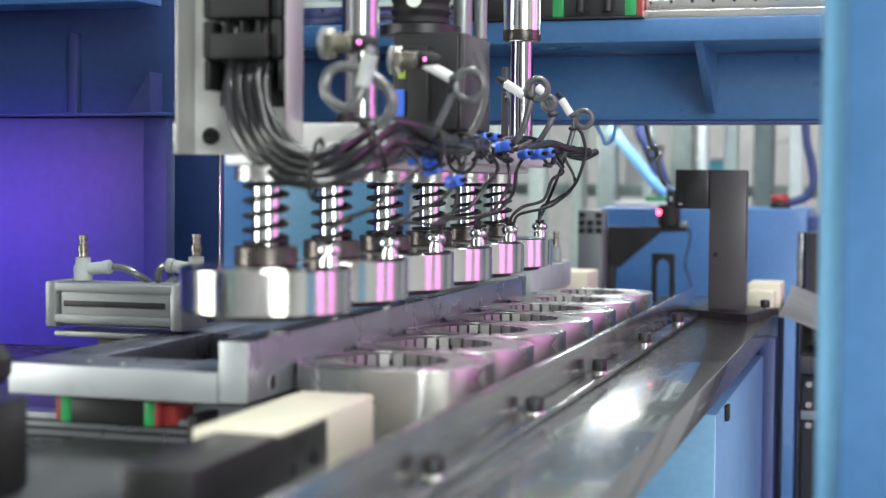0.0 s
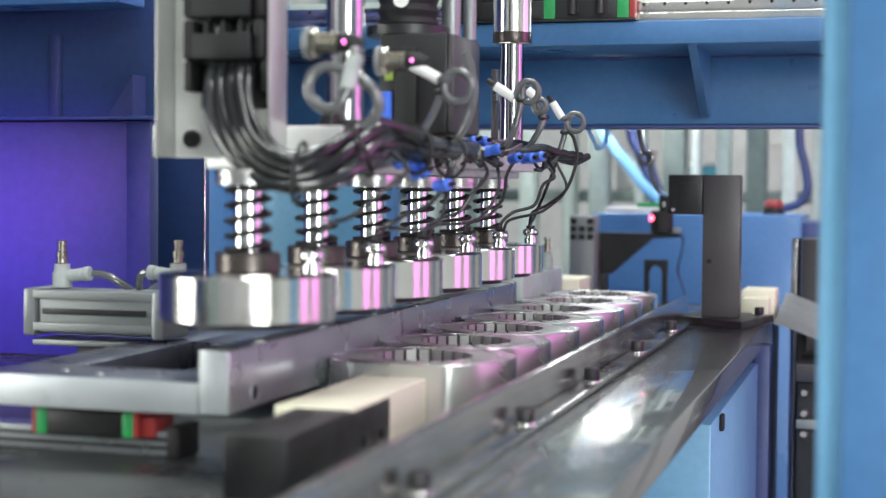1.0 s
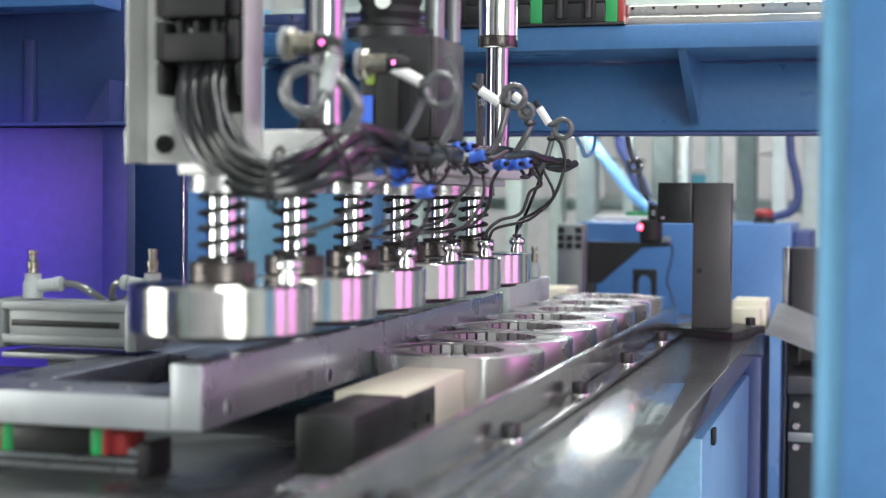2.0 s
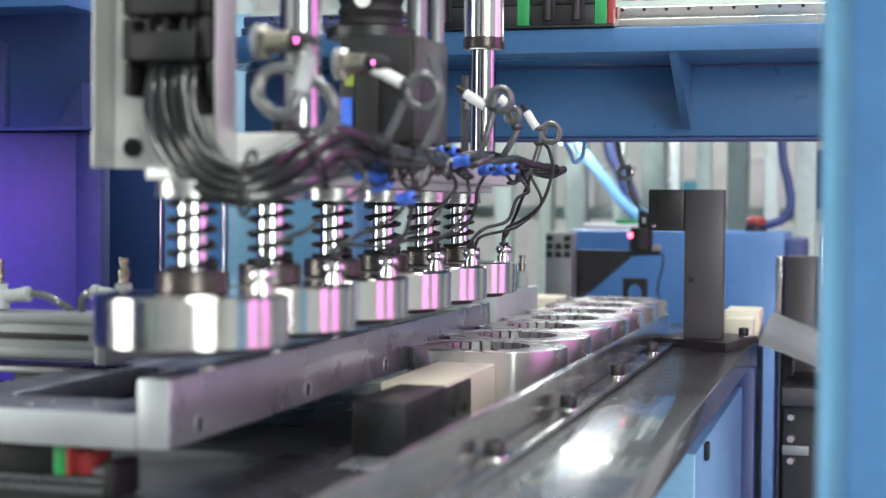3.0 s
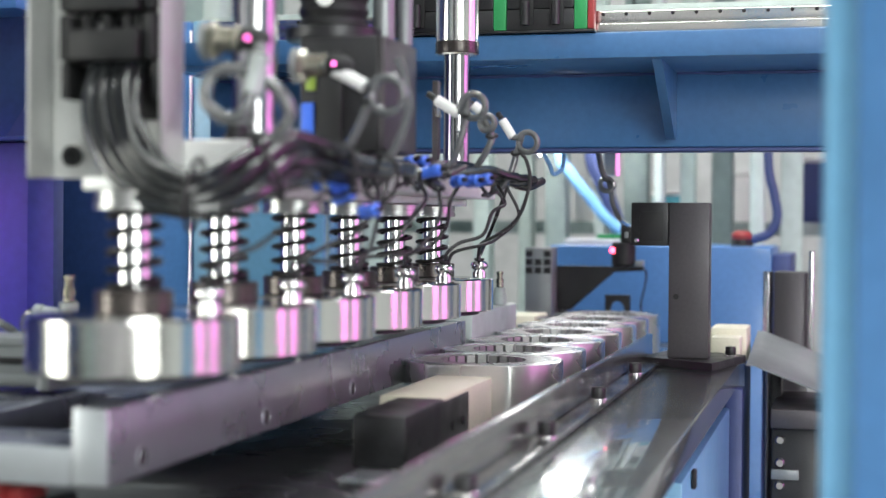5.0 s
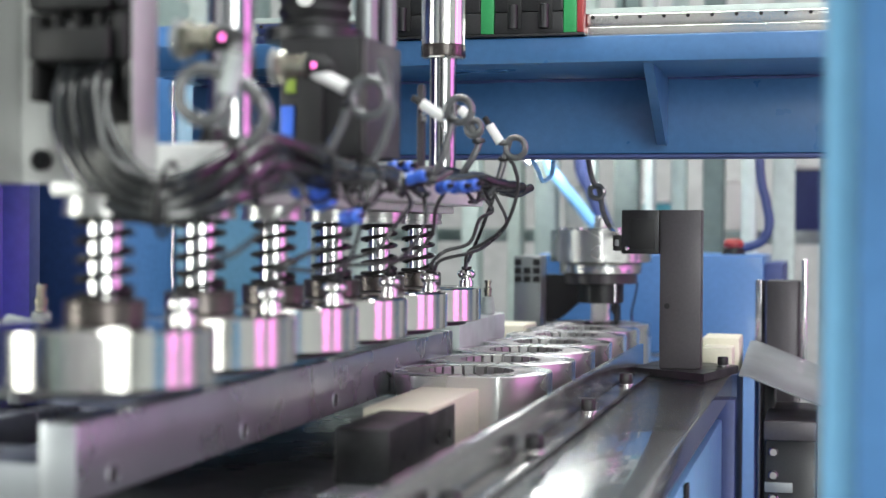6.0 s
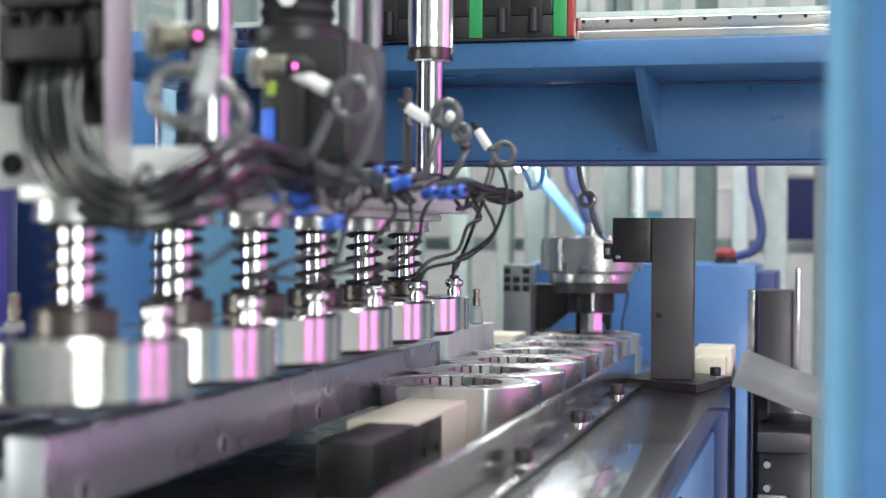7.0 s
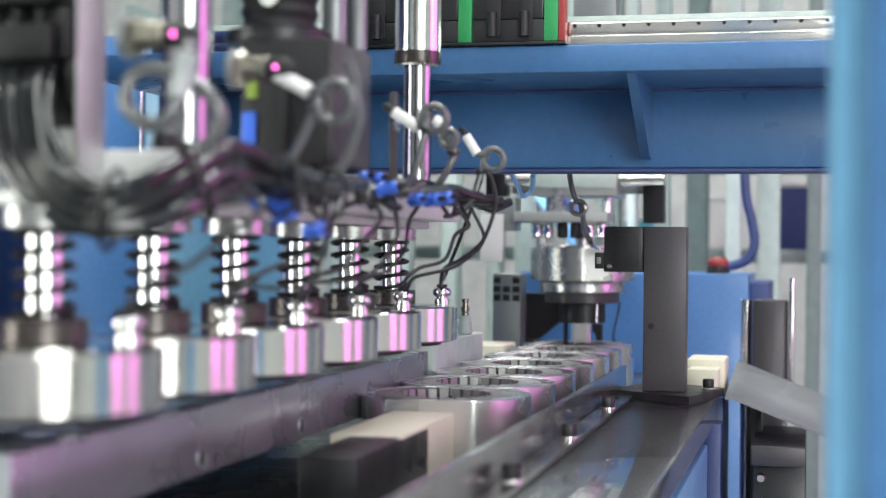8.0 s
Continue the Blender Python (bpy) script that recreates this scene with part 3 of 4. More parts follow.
def hose(name, label, points, r, mat, steps=8, seg=10, group="", category="hose"):
    return tagged(link_mesh(name, sweep(smooth_path(points, steps), r, seg), mat), label, category, group)


# thick smoked hoses: out of the chain, down, then along the beam
rnd = random.Random(4)
BUNDLE = [(-0.1610, -0.008, 0.2080), (-0.1605, -0.014, 0.1860), (-0.1580, -0.026, 0.1715), (-0.1527, -0.034, 0.1574), (-0.1422, -0.042, 0.1416), (-0.1282, -0.045, 0.1300),
          (-0.1130, -0.045, 0.1258), (-0.1003, -0.036, 0.1290), (-0.0901, -0.020, 0.1363), (-0.0822, 0.000, 0.1444), (-0.0764, 0.020, 0.1430),
          (-0.0716, 0.050, 0.1385), (-0.0660, 0.090, 0.1370), (-0.0640, 0.150, 0.1395)]
for k in range(11):
    u, v = k % 4 - 1.5, k // 4
    spread = rnd.uniform(0.85, 1.15)
    lift = rnd.uniform(-0.006, 0.010)
    line = []
    for i, c in enumerate(BUNDLE[:11 + k % 4]):
        a, b2 = Vector(BUNDLE[max(i - 1, 0)]), Vector(BUNDLE[min(i + 1, len(BUNDLE) - 1)])
        across = Vector((a.z - b2.z, 0, b2.x - a.x)).normalized()
        wide = (0.0066, 0.0066, 0.0066, 0.0062, 0.0056, 0.0052, 0.0048, 0.0050, 0.0052, 0.0056, 0.0050, 0.0045, 0.0042, 0.0042)[i]
        p = Vector(c) + across * (u * wide * spread) + Vector((0, (v - 1) * 0.0060, 0))
        # the hoses part and bulge after the second tie
        p.z += lift * max(0.0, 1 - abs(i - 9) / 2.2)
        line.append(tuple(p + Vector((rnd.uniform(-1, 1), rnd.uniform(-1, 1), rnd.uniform(-1, 1))) * 0.0006))
    hose("air_hose", "thick smoked grey air hose bundled along the tool beam", line, 0.0036, M["smoke_tube" if k % 4 == 0 else "tube"], 7, 12, "bundled hoses")


def cable_tie(x, y, z, r, tilt, turn=0):
    pts = [Vector((x, y, z)) + pose(0, 0, 0, 0, tilt, turn).to_3x3() @ Vector((0, r * math.cos(a * math.pi / 12), 1.15 * r * math.sin(a * math.pi / 12))) for a in range(25)]
    return tagged(link_mesh("cable_tie", sweep(pts, 0.0011, 6), M["black_plastic"]), "black cable tie round the hose bundle", "cable tie", "cable ties")


cable_tie(-0.1100, -0.0450, 0.1265, 0.0135, 8, 8)
cable_tie(-0.0880, -0.0160, 0.1385, 0.0130, -25, 35)
cable_tie(-0.0735, 0.040, 0.1400, 0.0115, 0, 65)
cable_tie(-0.0665, 0.085, 0.1375, 0.0105, 0, 75)


def loop_hose(start, end, centre, r, tail, radius=0.0023):
    """A hose with a white sleeve from start to end, one turn round centre, then down along tail."""
    t = thing("sensor_hose", "smoked grey sensor hose tied in a loop with white sleeve", "hose", "looped sensor hoses")
    x, y, z = centre
    ring = []
    for k in range(14):
        a = math.radians(150 - 29 * k)
        ring.append((x + r * math.cos(a), y + 0.0040 * k / 13 - 0.002, z + r * math.sin(a)))
    part("hose", sweep(smooth_path([end] + ring + list(tail), 6), radius, 12), M["clear_tube"], t)
    a, c = Vector(start), Vector(end)
    part("sleeve", sweep([a + (c - a) * k / 5 for k in range(6)], radius * 1.45, 14), M["white"], t, "white marker sleeve")
    part("cable_end", sweep([a + (c - a) * (-0.45 + 0.09 * k) for k in range(5)], radius * 0.9, 10), M["black_plastic"], t, "black cable end")
    k = Vector(tail[0])
    part("tie", sweep([k + Vector((0.0032 * math.cos(q), 0.0036 * math.sin(q), 0.0012 * math.sin(q))) for q in [2 * math.pi * n / 10 for n in range(11)]], 0.0012, 6), M["black_plastic"], t)
    return t


# first loop curls in front of the guide column
h = thing("sensor_hose", "smoked grey sensor hose curling before the guide column", "hose", "looped sensor hoses")
part("hose", sweep(smooth_path([(-0.0838, -0.036, 0.1915), (-0.083, -0.036, 0.1869), (-0.0851, -0.036, 0.1787), (-0.0862, -0.040, 0.1687), (-0.0908, -0.042, 0.1598), (-0.0988, -0.041, 0.1597), (-0.1066, -0.040, 0.1658),
                                (-0.1072, -0.038, 0.1754), (-0.101, -0.036, 0.1809), (-0.091, -0.034, 0.1798), (-0.0816, -0.033, 0.1752), (-0.074, -0.033, 0.1688), (-0.0716, -0.032, 0.1617), (-0.0738, -0.031, 0.1561), (-0.0799, -0.030, 0.1500)], 7), 0.0030, 14), M["clear_tube"], h)
part("sleeve", sweep(smooth_path([(-0.083, -0.036, 0.1872), (-0.0851, -0.036, 0.1787), (-0.0862, -0.040, 0.1687)], 5), 0.0042, 14), M["grey_plastic"], h, "pale grey marker sleeve")
loop_hose((-0.0829, 0.055, 0.1902), (-0.0653, 0.055, 0.1810), (-0.0540, 0.055, 0.1764), 0.0085, [(-0.0645, 0.06, 0.1745), (-0.0701, 0.06, 0.1612), (-0.0788, 0.06, 0.1460)])
loop_hose((-0.0813, 0.25, 0.1902), (-0.0680, 0.25, 0.1817), (-0.0579, 0.25, 0.1860), 0.0072, [(-0.0630, 0.252, 0.1809), (-0.0679, 0.25, 0.1599), (-0.0755, 0.25, 0.1440)])
loop_hose((-0.0623, 0.35, 0.1842), (-0.0550, 0.35, 0.1728), (-0.0448, 0.35, 0.1693), 0.0066, [(-0.0527, 0.352, 0.1623), (-0.0574, 0.35, 0.1462), (-0.0660, 0.35, 0.1370)], 0.0021)
loop_hose((-0.0700, 0.30, 0.1905), (-0.0645, 0.30, 0.1860), (-0.0612, 0.30, 0.1790), 0.0048, [(-0.0585, 0.302, 0.1709), (-0.0610, 0.30, 0.1620), (-0.0690, 0.30, 0.1490)], 0.0022)
hose("sensor_hose", "smoked grey sensor hose bowed along the air cylinder", [(-0.0622, 0.10, 0.1996), (-0.0589, 0.10, 0.1909), (-0.0567, 0.10, 0.1805), (-0.0562, 0.10, 0.1719), (-0.0608, 0.10, 0.1575), (-0.0690, 0.10, 0.1455), (-0.076, 0.09, 0.1425)], 0.0025, M["clear_tube"], group="looped sensor hoses")

# blue plugs
for x, y, z, rx, rz in ((-0.0829, 0.02, 0.1465, 70, 60), (-0.0825, 0.045, 0.1335, 80, 75), (-0.0780, 0.05, 0.1325, 85, 80), (-0.0744, 0.05, 0.1275, 75, 60), (-0.0626, 0.055, 0.1205, 85, 55),
                        (-0.0867, 0.20, 0.1490, 70, 70), (-0.0811, 0.21, 0.1500, 80, 60), (-0.0598, 0.22, 0.1395, 85, 40), (-0.0511, 0.22, 0.1395, 85, 50), (-0.0452, 0.22, 0.1400, 80, 60), (-0.0690, 0.19, 0.1440, 80, 80)):
    t = thing("wire_plug", "bright blue crimp plug on a black wire", "plug", "blue wire plugs", (x, y, z))
    t.rotation_euler = (radians(rx), 0, radians(rz))
    part("body", lathe([(0.0022, -0.006), (0.0034, -0.0052), (0.0036, -0.001), (0.0030, 0.0005), (0.0036, 0.0015), (0.0034, 0.006), (0.0024, 0.007)], 16), M["plug"], t)
    part("tip", lathe([(0.0014, 0.0071), (0.0016, 0.0074), (0.0014, 0.011)], 12), M["black_plastic"], t)

# thin black wires between the heads and the bundle
for k in range(5):
    fx, fy = HEAD_X + 0.0372, HEAD_Y + HEAD_P * k - 0.003
    a, c, e = rnd.uniform(-0.006, 0.006), rnd.uniform(-0.008, 0.006), rnd.uniform(-0.01, 0.012)
    hose("head_wire", "thin black wire hanging from the bundle to a press head",
         [(fx, fy, 0.0878), (fx + 0.001, fy, 0.0935), (fx + 0.009, fy + 0.004, 0.0995 + a / 2), (fx + 0.019 + c, fy + 0.012, 0.1035 + a), (fx + 0.026 + e / 2, fy + 0.02, 0.1180 + c), (fx + 0.030 + e, fy + 0.03, 0.1290), (fx + 0.024, fy + 0.045, 0.1400)],
         0.0013, M["wire"], group="head wires", category="wire")
    if k in (1, 2, 4):
        hose("head_wire", "thin black wire hanging from the bundle to a press head",
             [(fx + 0.002, fy, 0.0870), (fx + 0.006, fy + 0.004, 0.0950), (fx + 0.018 + e, fy + 0.012, 0.0965 + a), (fx + 0.030, fy + 0.03, 0.1010 + a), (fx + 0.034 + c, fy + 0.06, 0.1200), (fx + 0.026, fy + 0.08, 0.1410)],
             0.0012, M["wire"], group="head wires", category="wire")
for k in range(14):
    y = 0.03 + 0.024 * k
    s = rnd.uniform(-1, 1)
    hose("loose_wire", "tangled black wire in the hose bundle", [(-0.080 + 0.0012 * k + rnd.uniform(-.01, .01), y + rnd.uniform(-.02, .02), 0.140 + rnd.uniform(-.008, .010)) for _ in range(5)], 0.0013, M["wire"], 6, 6, "loose wires", "wire")
for k in range(5):
    y = 0.19 + 0.03 * k
    hose("air_hose", "thin smoked hose ending behind the press heads", [(-0.088, y - 0.1, 0.148), (-0.078, y, 0.144 + 0.002 * k), (-0.068, y + 0.06, 0.145), (-0.060, y + 0.11, 0.149 - 0.002 * k), (-0.052, y + 0.13, 0.146)], 0.0030, M["tube"], 6, 10, "bundled hoses")
hose("drooping_wire", "thin black wire drooping beside the last head", [(-0.0528, 0.37, 0.1620), (-0.0496, 0.37, 0.1575), (-0.0472, 0.37, 0.1424), (-0.0551, 0.37, 0.1192), (-0.0760, 0.40, 0.1070), (-0.0950, 0.43, 0.1000), (-0.1040, 0.458, 0.0880)], 0.0013, M["wire"], category="wire")
hose("drooping_wire", "thin black wire drooping beside the last head", [(-0.0560, 0.37, 0.1620), (-0.0624, 0.39, 0.1540), (-0.0765, 0.40, 0.1215), (-0.0890, 0.42, 0.1022), (-0.1020, 0.455, 0.0900), (-0.1040, 0.462, 0.0870)], 0.0013, M["wire"], category="wire")

# ---- air cylinder at the rear of the slide ----
pc = thing("slide_cylinder", "grey extruded pneumatic cylinder behind the slide", "pneumatic cylinder")
part("barrel", box(-0.3530, -0.2700, 0.105, 0.140, 0.0215, 0.0500, 0.003), M["anodised"], pc)
part("groove", box(-0.3490, -0.2740, 0.1038, 0.1049, 0.0345, 0.0385, 0.0003), M["black_oxide"], pc, "dark sensor groove")
for z in (0.0235, 0.0445):
    part("rib", box(-0.3610, -0.2660, 0.1025, 0.1040, z, z + 0.0055, 0.001), M["anodised"], pc)
for x in (-0.3625, -0.2699):
    part("end_cap", box(x, x + 0.009, 0.1022, 0.142, 0.0200, 0.0512, 0.002), M["anodised"], pc)
part("sole", box(-0.3560, -0.2640, 0.103, 0.142, 0.0140, 0.0178, 0.001), M["anodised"], pc)
part("foot", box(-0.33, -0.29, 0.115, 0.135, -0.0254, 0.0138, 0.001), M["black_oxide"], pc)


def elbow_fitting(x, y, z, way):
    t = thing("elbow_fitting", "pale grey push-in elbow with brass flow screw", "air fitting", "elbow fittings", (x, y, z))
    part("body", lathe([(0.0050, 0), (0.0064, 0.0006), (0.0064, 0.010), (0.0052, 0.012), (0.0052, 0.016)], 24), M["grey_plastic"], t)
    part("arm", rod((0, 0, 0.0075), (way * 0.016, 0, 0.0095), 0.0042, 20), M["grey_plastic"], t)
    part("collar", rod((way * 0.0162, 0, 0.0095), (way * 0.021, 0, 0.010), 0.0048, 20), M["grey_plastic"], t)
    part("screw", lathe([(0.0034, 0.0162), (0.0036, 0.0166), (0.0030, 0.0195), (0.0038, 0.0200), (0.0038, 0.0240), (0.0026, 0.0245), (0.0026, 0.0280), (0.0032, 0.0284), (0.0032, 0.0312)], 18), M["brass"], t, "brass flow screw")


elbow_fitting(-0.3445, 0.122, 0.0505, 1)
elbow_fitting(-0.2600, 0.122, 0.0526, -1)
hose("cylinder_hose", "clear grey hose between the elbow fittings", [(-0.322, 0.122, 0.061), (-0.313, 0.124, 0.0595), (-0.303, 0.13, 0.053), (-0.300, 0.145, 0.046), (-0.30, 0.17, 0.05)], 0.0024, M["clear_tube"])
hose("cylinder_hose", "clear grey hose between the elbow fittings", [(-0.282, 0.122, 0.063), (-0.288, 0.124, 0.060), (-0.292, 0.13, 0.052), (-0.294, 0.145, 0.046), (-0.29, 0.17, 0.05)], 0.0024, M["clear_tube"])

# ---- rear housing of the machine ----
hs = thing("machine_housing", "blue painted sheet steel rear housing of the machine", "housing")
part("rear_panel", box(-0.80, -0.4222, 0.36, 0.372, -0.0248, 0.1725, 0.001), M["deep_blue"], hs)
part("rear_panel", box(-0.4218, -0.4000, 0.357, 0.372, -0.0248, 0.1725, 0.001), M["deep_blue"], hs)
part("upper_panel", box(-0.80, -0.400, 0.376, 0.388, 0.1765, 0.45, 0.001), M["navy"], hs)
part("ledge", box(-0.80, -0.398, 0.350, 0.388, 0.1728, 0.1762, 0.001), M["navy"], hs)
part("gusset", prism([(-0.4360, 0.1764), (-0.4135, 0.1764), (-0.4135, 0.2100)], 0.352, 0.3755, "y"), M["deep_blue"], hs, "small blue welded gusset")
part("upright", box(-0.500, -0.4915, 0.368, 0.3755, 0.1764, 0.245, 0.001), M["deep_blue"], hs)
part("side_panel", box(-0.470, -0.3955, 0.45, 0.462, -0.0248, 0.40, 0.001), M["navy"], hs)
part("edge_trim", rod((-0.3940, 0.4480, -0.0248), (-0.3940, 0.4480, 0.300), 0.0012, 12), M["chrome"], hs, "thin bright edge trim")
part("back_sheet", box(-0.640, -0.4905, 0.80, 0.812, -0.0248, 0.32, 0.001), M["mid_blue"], hs)
part("back_sheet", box(-0.4875, -0.346, 0.80, 0.812, -0.0248, 0.32, 0.001), M["sky_blue"], hs)
part("edge_trim", rod((-0.4890, 0.798, -0.0248), (-0.4890, 0.798, 0.31), 0.0016, 12), M["chrome"], hs, "thin bright edge trim")
part("top_rail", box(-0.80, -0.3980, 0.30, 0.344, 0.262, 0.292, 0.002), M["mid_blue"], hs)
# roof and side wall out of view, added to keep hall light off the panels
part("shade_roof", box(-0.80, -0.400, -0.36, 0.375, 0.402, 0.412, 0.002), M["navy"], hs)
part("shade_wall", box(-0.812, -0.8005, -0.15, 0.388, -0.0248, 0.412, 0.002), M["deep_blue"], hs)
part("rail_stay", box(-0.80, -0.78, 0.3445, 0.3755, 0.262, 0.292, 0.001), M["navy"], hs)
vl = thing("violet_lamp", "violet glowing lamp bar inside the housing", "lamp")
part("bar", box(-0.12, 0.12, -0.016, 0.016, 0.004, 0.016, 0.002), M["lamp_violet"], vl)
part("shade", box(-0.125, 0.125, -0.020, 0.020, 0.0165, 0.022, 0.002), M["navy"], vl)
vl.matrix_basis = look((-0.600, -0.10, 0.220), (-0.60, 0.36, 0.040))
lb = thing("lamp_stand", "black steel stand under the violet lamp", "stand")
part("stand", rod((-0.604, -0.119, -0.0254), (-0.604, -0.119, 0.226), 0.006, 16), M["black_oxide"], lb)
part("base", lathe([(0.030, -0.0253), (0.032, -0.0245), (0.030, -0.0190), (0.008, -0.0180)], 32, pose(-0.604, -0.119, 0)), M["black_oxide"], lb)

# ---- overhead beam ----
ob = thing("overhead_beam", "blue painted steel cross beam over the bed", "beam")
BY = 0.52            # front edge of the flange
WEB = 0.640
part("top_flange", box(-0.40, 0.30, BY, WEB + 0.06, 0.2430, 0.2632, 0.002), M["blue"], ob)
part("web", box(-0.40, 0.30, WEB, WEB + 0.020, 0.1800, 0.2427, 0.002), M["blue"], ob)
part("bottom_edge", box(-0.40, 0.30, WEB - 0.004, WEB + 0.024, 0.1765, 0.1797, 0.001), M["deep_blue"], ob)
part("gusset", prism([(BY + 0.008, 0.2428), (WEB - 0.0005, 0.2428), (WEB - 0.0005, 0.1870), (WEB - 0.014, 0.1870)], 0.0160, 0.0235, "x"), M["blue"], ob, "blue welded gusset plate")
part("weld", sweep([Vector((-0.39 + 0.01 * k, WEB - 0.001 + 0.001 * rnd.random(), 0.2417 + 0.0012 * rnd.random())) for k in range(68)], 0.0015, 6), M["deep_blue"], ob)
GY = 0.62
ug = thing("upper_guide", "linear guide with black carriages on the beam", "linear guide", at=(0.0126, -0.0524, 0.0086))
ug.scale = (0.9232, 0.9232, 0.9232)
part("rail", box(-0.40, 0.30, GY + 0.010, GY + 0.036, 0.2762, 0.2845, 0.001), M["polished"], ug)
part("rail_head", box(-0.40, 0.30, GY + 0.014, GY + 0.032, 0.2847, 0.2960, 0.002), M["polished"], ug)
part("rack", box(-0.40, 0.30, GY + 0.033, GY + 0.045, 0.2847, 0.3030, 0.001), M["pale"], ug)
for k in range(30):
    part("rail_screw", rod((-0.37 + 0.0195 * k, GY + 0.0130, 0.2925), (-0.37 + 0.0195 * k, GY + 0.0143, 0.2925), 0.0016, 12), M["black_plastic"], ug)
part("carrier", box(-0.2250, -0.0430, GY - 0.004, GY + 0.009, 0.2762, 0.2785, 0.0005), M["black_oxide"], ug)
for x0, x1 in ((-0.2250, -0.1302), (-0.1186, -0.0608)):
    part("carriage", box(x0, x1, GY - 0.002, GY + 0.042, 0.2965, 0.325, 0.002), M["black_oxide"], ug)
    part("skirt", box(x0, x1, GY - 0.002, GY + 0.009, 0.2787, 0.2964, 0.001), M["black_oxide"], ug)
    for q in (0.3, 0.75):
        xx = x0 + (x1 - x0) * q
        part("recess", box(xx - 0.006, xx + 0.006, GY - 0.0035, GY - 0.0021, 0.283, 0.325, 0.0005), M["black_plastic"], ug)
        part("screw", rod((xx, GY - 0.0075, 0.282), (xx, GY - 0.0075, 0.302), 0.0038, 18), M["black_oxide"], ug)
for x in (-0.1300, -0.0605):
    part("end_cap", box(x, x + 0.0112, GY - 0.003, GY + 0.009, 0.2787, 0.325, 0.001), M["green"], ug, "green plastic end cap")
part("end_seal", box(-0.0491, -0.0435, GY - 0.003, GY + 0.009, 0.2787, 0.325, 0.001), M["red"], ug, "red end seal")

# ---- blue column close to the camera ----
col = thing("front_column", "light blue painted steel column of the machine frame", "column")
part("column", box(0.1530, 0.1940, -0.110, -0.070, FLOOR, 1.2, 0.006), M["sky_blue"], col)
part("door_seal", box(0.1640, 0.1940, -0.1220, -0.1105, FLOOR, 1.2, 0.003), M["blue"], col)

# ---- post with sensor at the far end of the bed ----
ps = thing("sensor_post", "dark grey steel post on a bolted foot", "post")
part("foot", prism([(-0.0140, 0.700), (0.0540, 0.650), (0.0765, 0.745), (0.0085, 0.795)], BZ + 0.0003, -0.0020), M["black_oxide"], ps)
part("post", box(0.0125, 0.0475, 0.690, 0.715, -0.0018, 0.1344, 0.001), M["violet_grey"], ps)
part("sensor_box", box(-0.0200, 0.0122, 0.684, 0.714, 0.0965, 0.1343, 0.001), M["black_oxide"], ps, "black sensor housing")
part("window", box(-0.0125, 0.0088, 0.6825, 0.6838, 0.1005, 0.1262, 0.0003), M["black_plastic"], ps, "dark recessed sensor window")
part("clip", box(-0.0275, -0.0202, 0.684, 0.700, 0.0990, 0.1125, 0.001), M["black_plastic"], ps)
part("clip_plate", box(-0.0258, -0.0222, 0.6828, 0.6838, 0.1030, 0.1085, 0.0003), M["anodised"], ps)
part("screw", rod((-0.0150, 0.6818, 0.1010), (-0.0150, 0.6838, 0.1010), 0.0020, 12), M["chrome"], ps)
part("hole", rod((0.0190, 0.6890, 0.052), (0.0190, 0.6899, 0.052), 0.0025, 16), M["black_plastic"], ps)
cap_screw(0.0640, 0.730, -0.0019, 0.95, 20)
ls = thing("laser_sensor", "small black optical sensor with lit red light", "sensor")
part("body", rod((-0.0833, 1.093, 0.0672), (-0.0833, 1.093, 0.0950), 0.0137, 28, bevel=0.002), M["black_plastic"], ls)
part("bracket", box(-0.0858, -0.0690, 1.082, 1.102, 0.0951, 0.1150, 0.001), M["black_oxide"], ls)
part("label", box(-0.0815, -0.0755, 1.0810, 1.0818, 0.0980, 0.1050, 0.0003), M["anodised"], ls)
part("clip", box(-0.0690, -0.0600, 1.082, 1.100, 0.0672, 0.0740, 0.001), M["anodised"], ls)
part("light", lathe([(0.0030, 0), (0.0034, 0.0012), (0.0016, 0.0026)], 16, pose(-0.0945, 1.0840, 0.0853, 90, 0, 0)), M["led_red"], ls, "lit red indicator")
arm = thing("support_bracket", "dark grey angled sensor support bracket", "bracket")
part("arm", prism([(-0.1719, 0.0159), (-0.1444, 0.0159), (-0.0941, 0.0602), (-0.0600, 0.0625), (-0.0600, 0.0668), (-0.1719, 0.0668)], 1.085, 1.101, "y"), M["black_oxide"], arm)
part("foot", box(-0.1719, -0.1500, 1.081, 1.105, -0.0250, 0.0157, 0.001), M["black_oxide"], arm)
pr = thing("profile_post", "aluminium slot profile post with open end", "profile")
part("profile", box(-0.1880, -0.1578, 1.042, 1.078, -0.0250, 0.0882, 0.001), M["anodised"], pr)
for i in range(3):
    for j in range(3):
        x, z = -0.1834 + 0.0105 * i, 0.0625 + 0.0094 * j
        if (i, j) == (1, 2):
            continue
        part("slot", box(x - 0.0039, x + 0.0039, 1.0410, 1.0419, z - 0.0034, z + 0.0034, 0.0002), M["black_plastic"], pr)
ar = thing("arch_bracket", "small black arched bracket on the base plate", "bracket")
arch = [(-0.1010, -0.0250), (-0.1010, 0.0350), (-0.0730, 0.0350), (-0.0730, -0.0250), (-0.0790, -0.0250), (-0.0790, 0.0150)]
arch += [(-0.0870 + 0.0080 * math.cos(math.radians(a)), 0.0180 + 0.0100 * math.sin(math.radians(a))) for a in range(0, 181, 20)] + [(-0.0950, -0.0250)]
part("arch", prism(arch, 1.070, 1.079, "y"), M["black_oxide"], ar)
ws = thing("white_tray", "pale grey plastic tray behind the side bar", "tray")
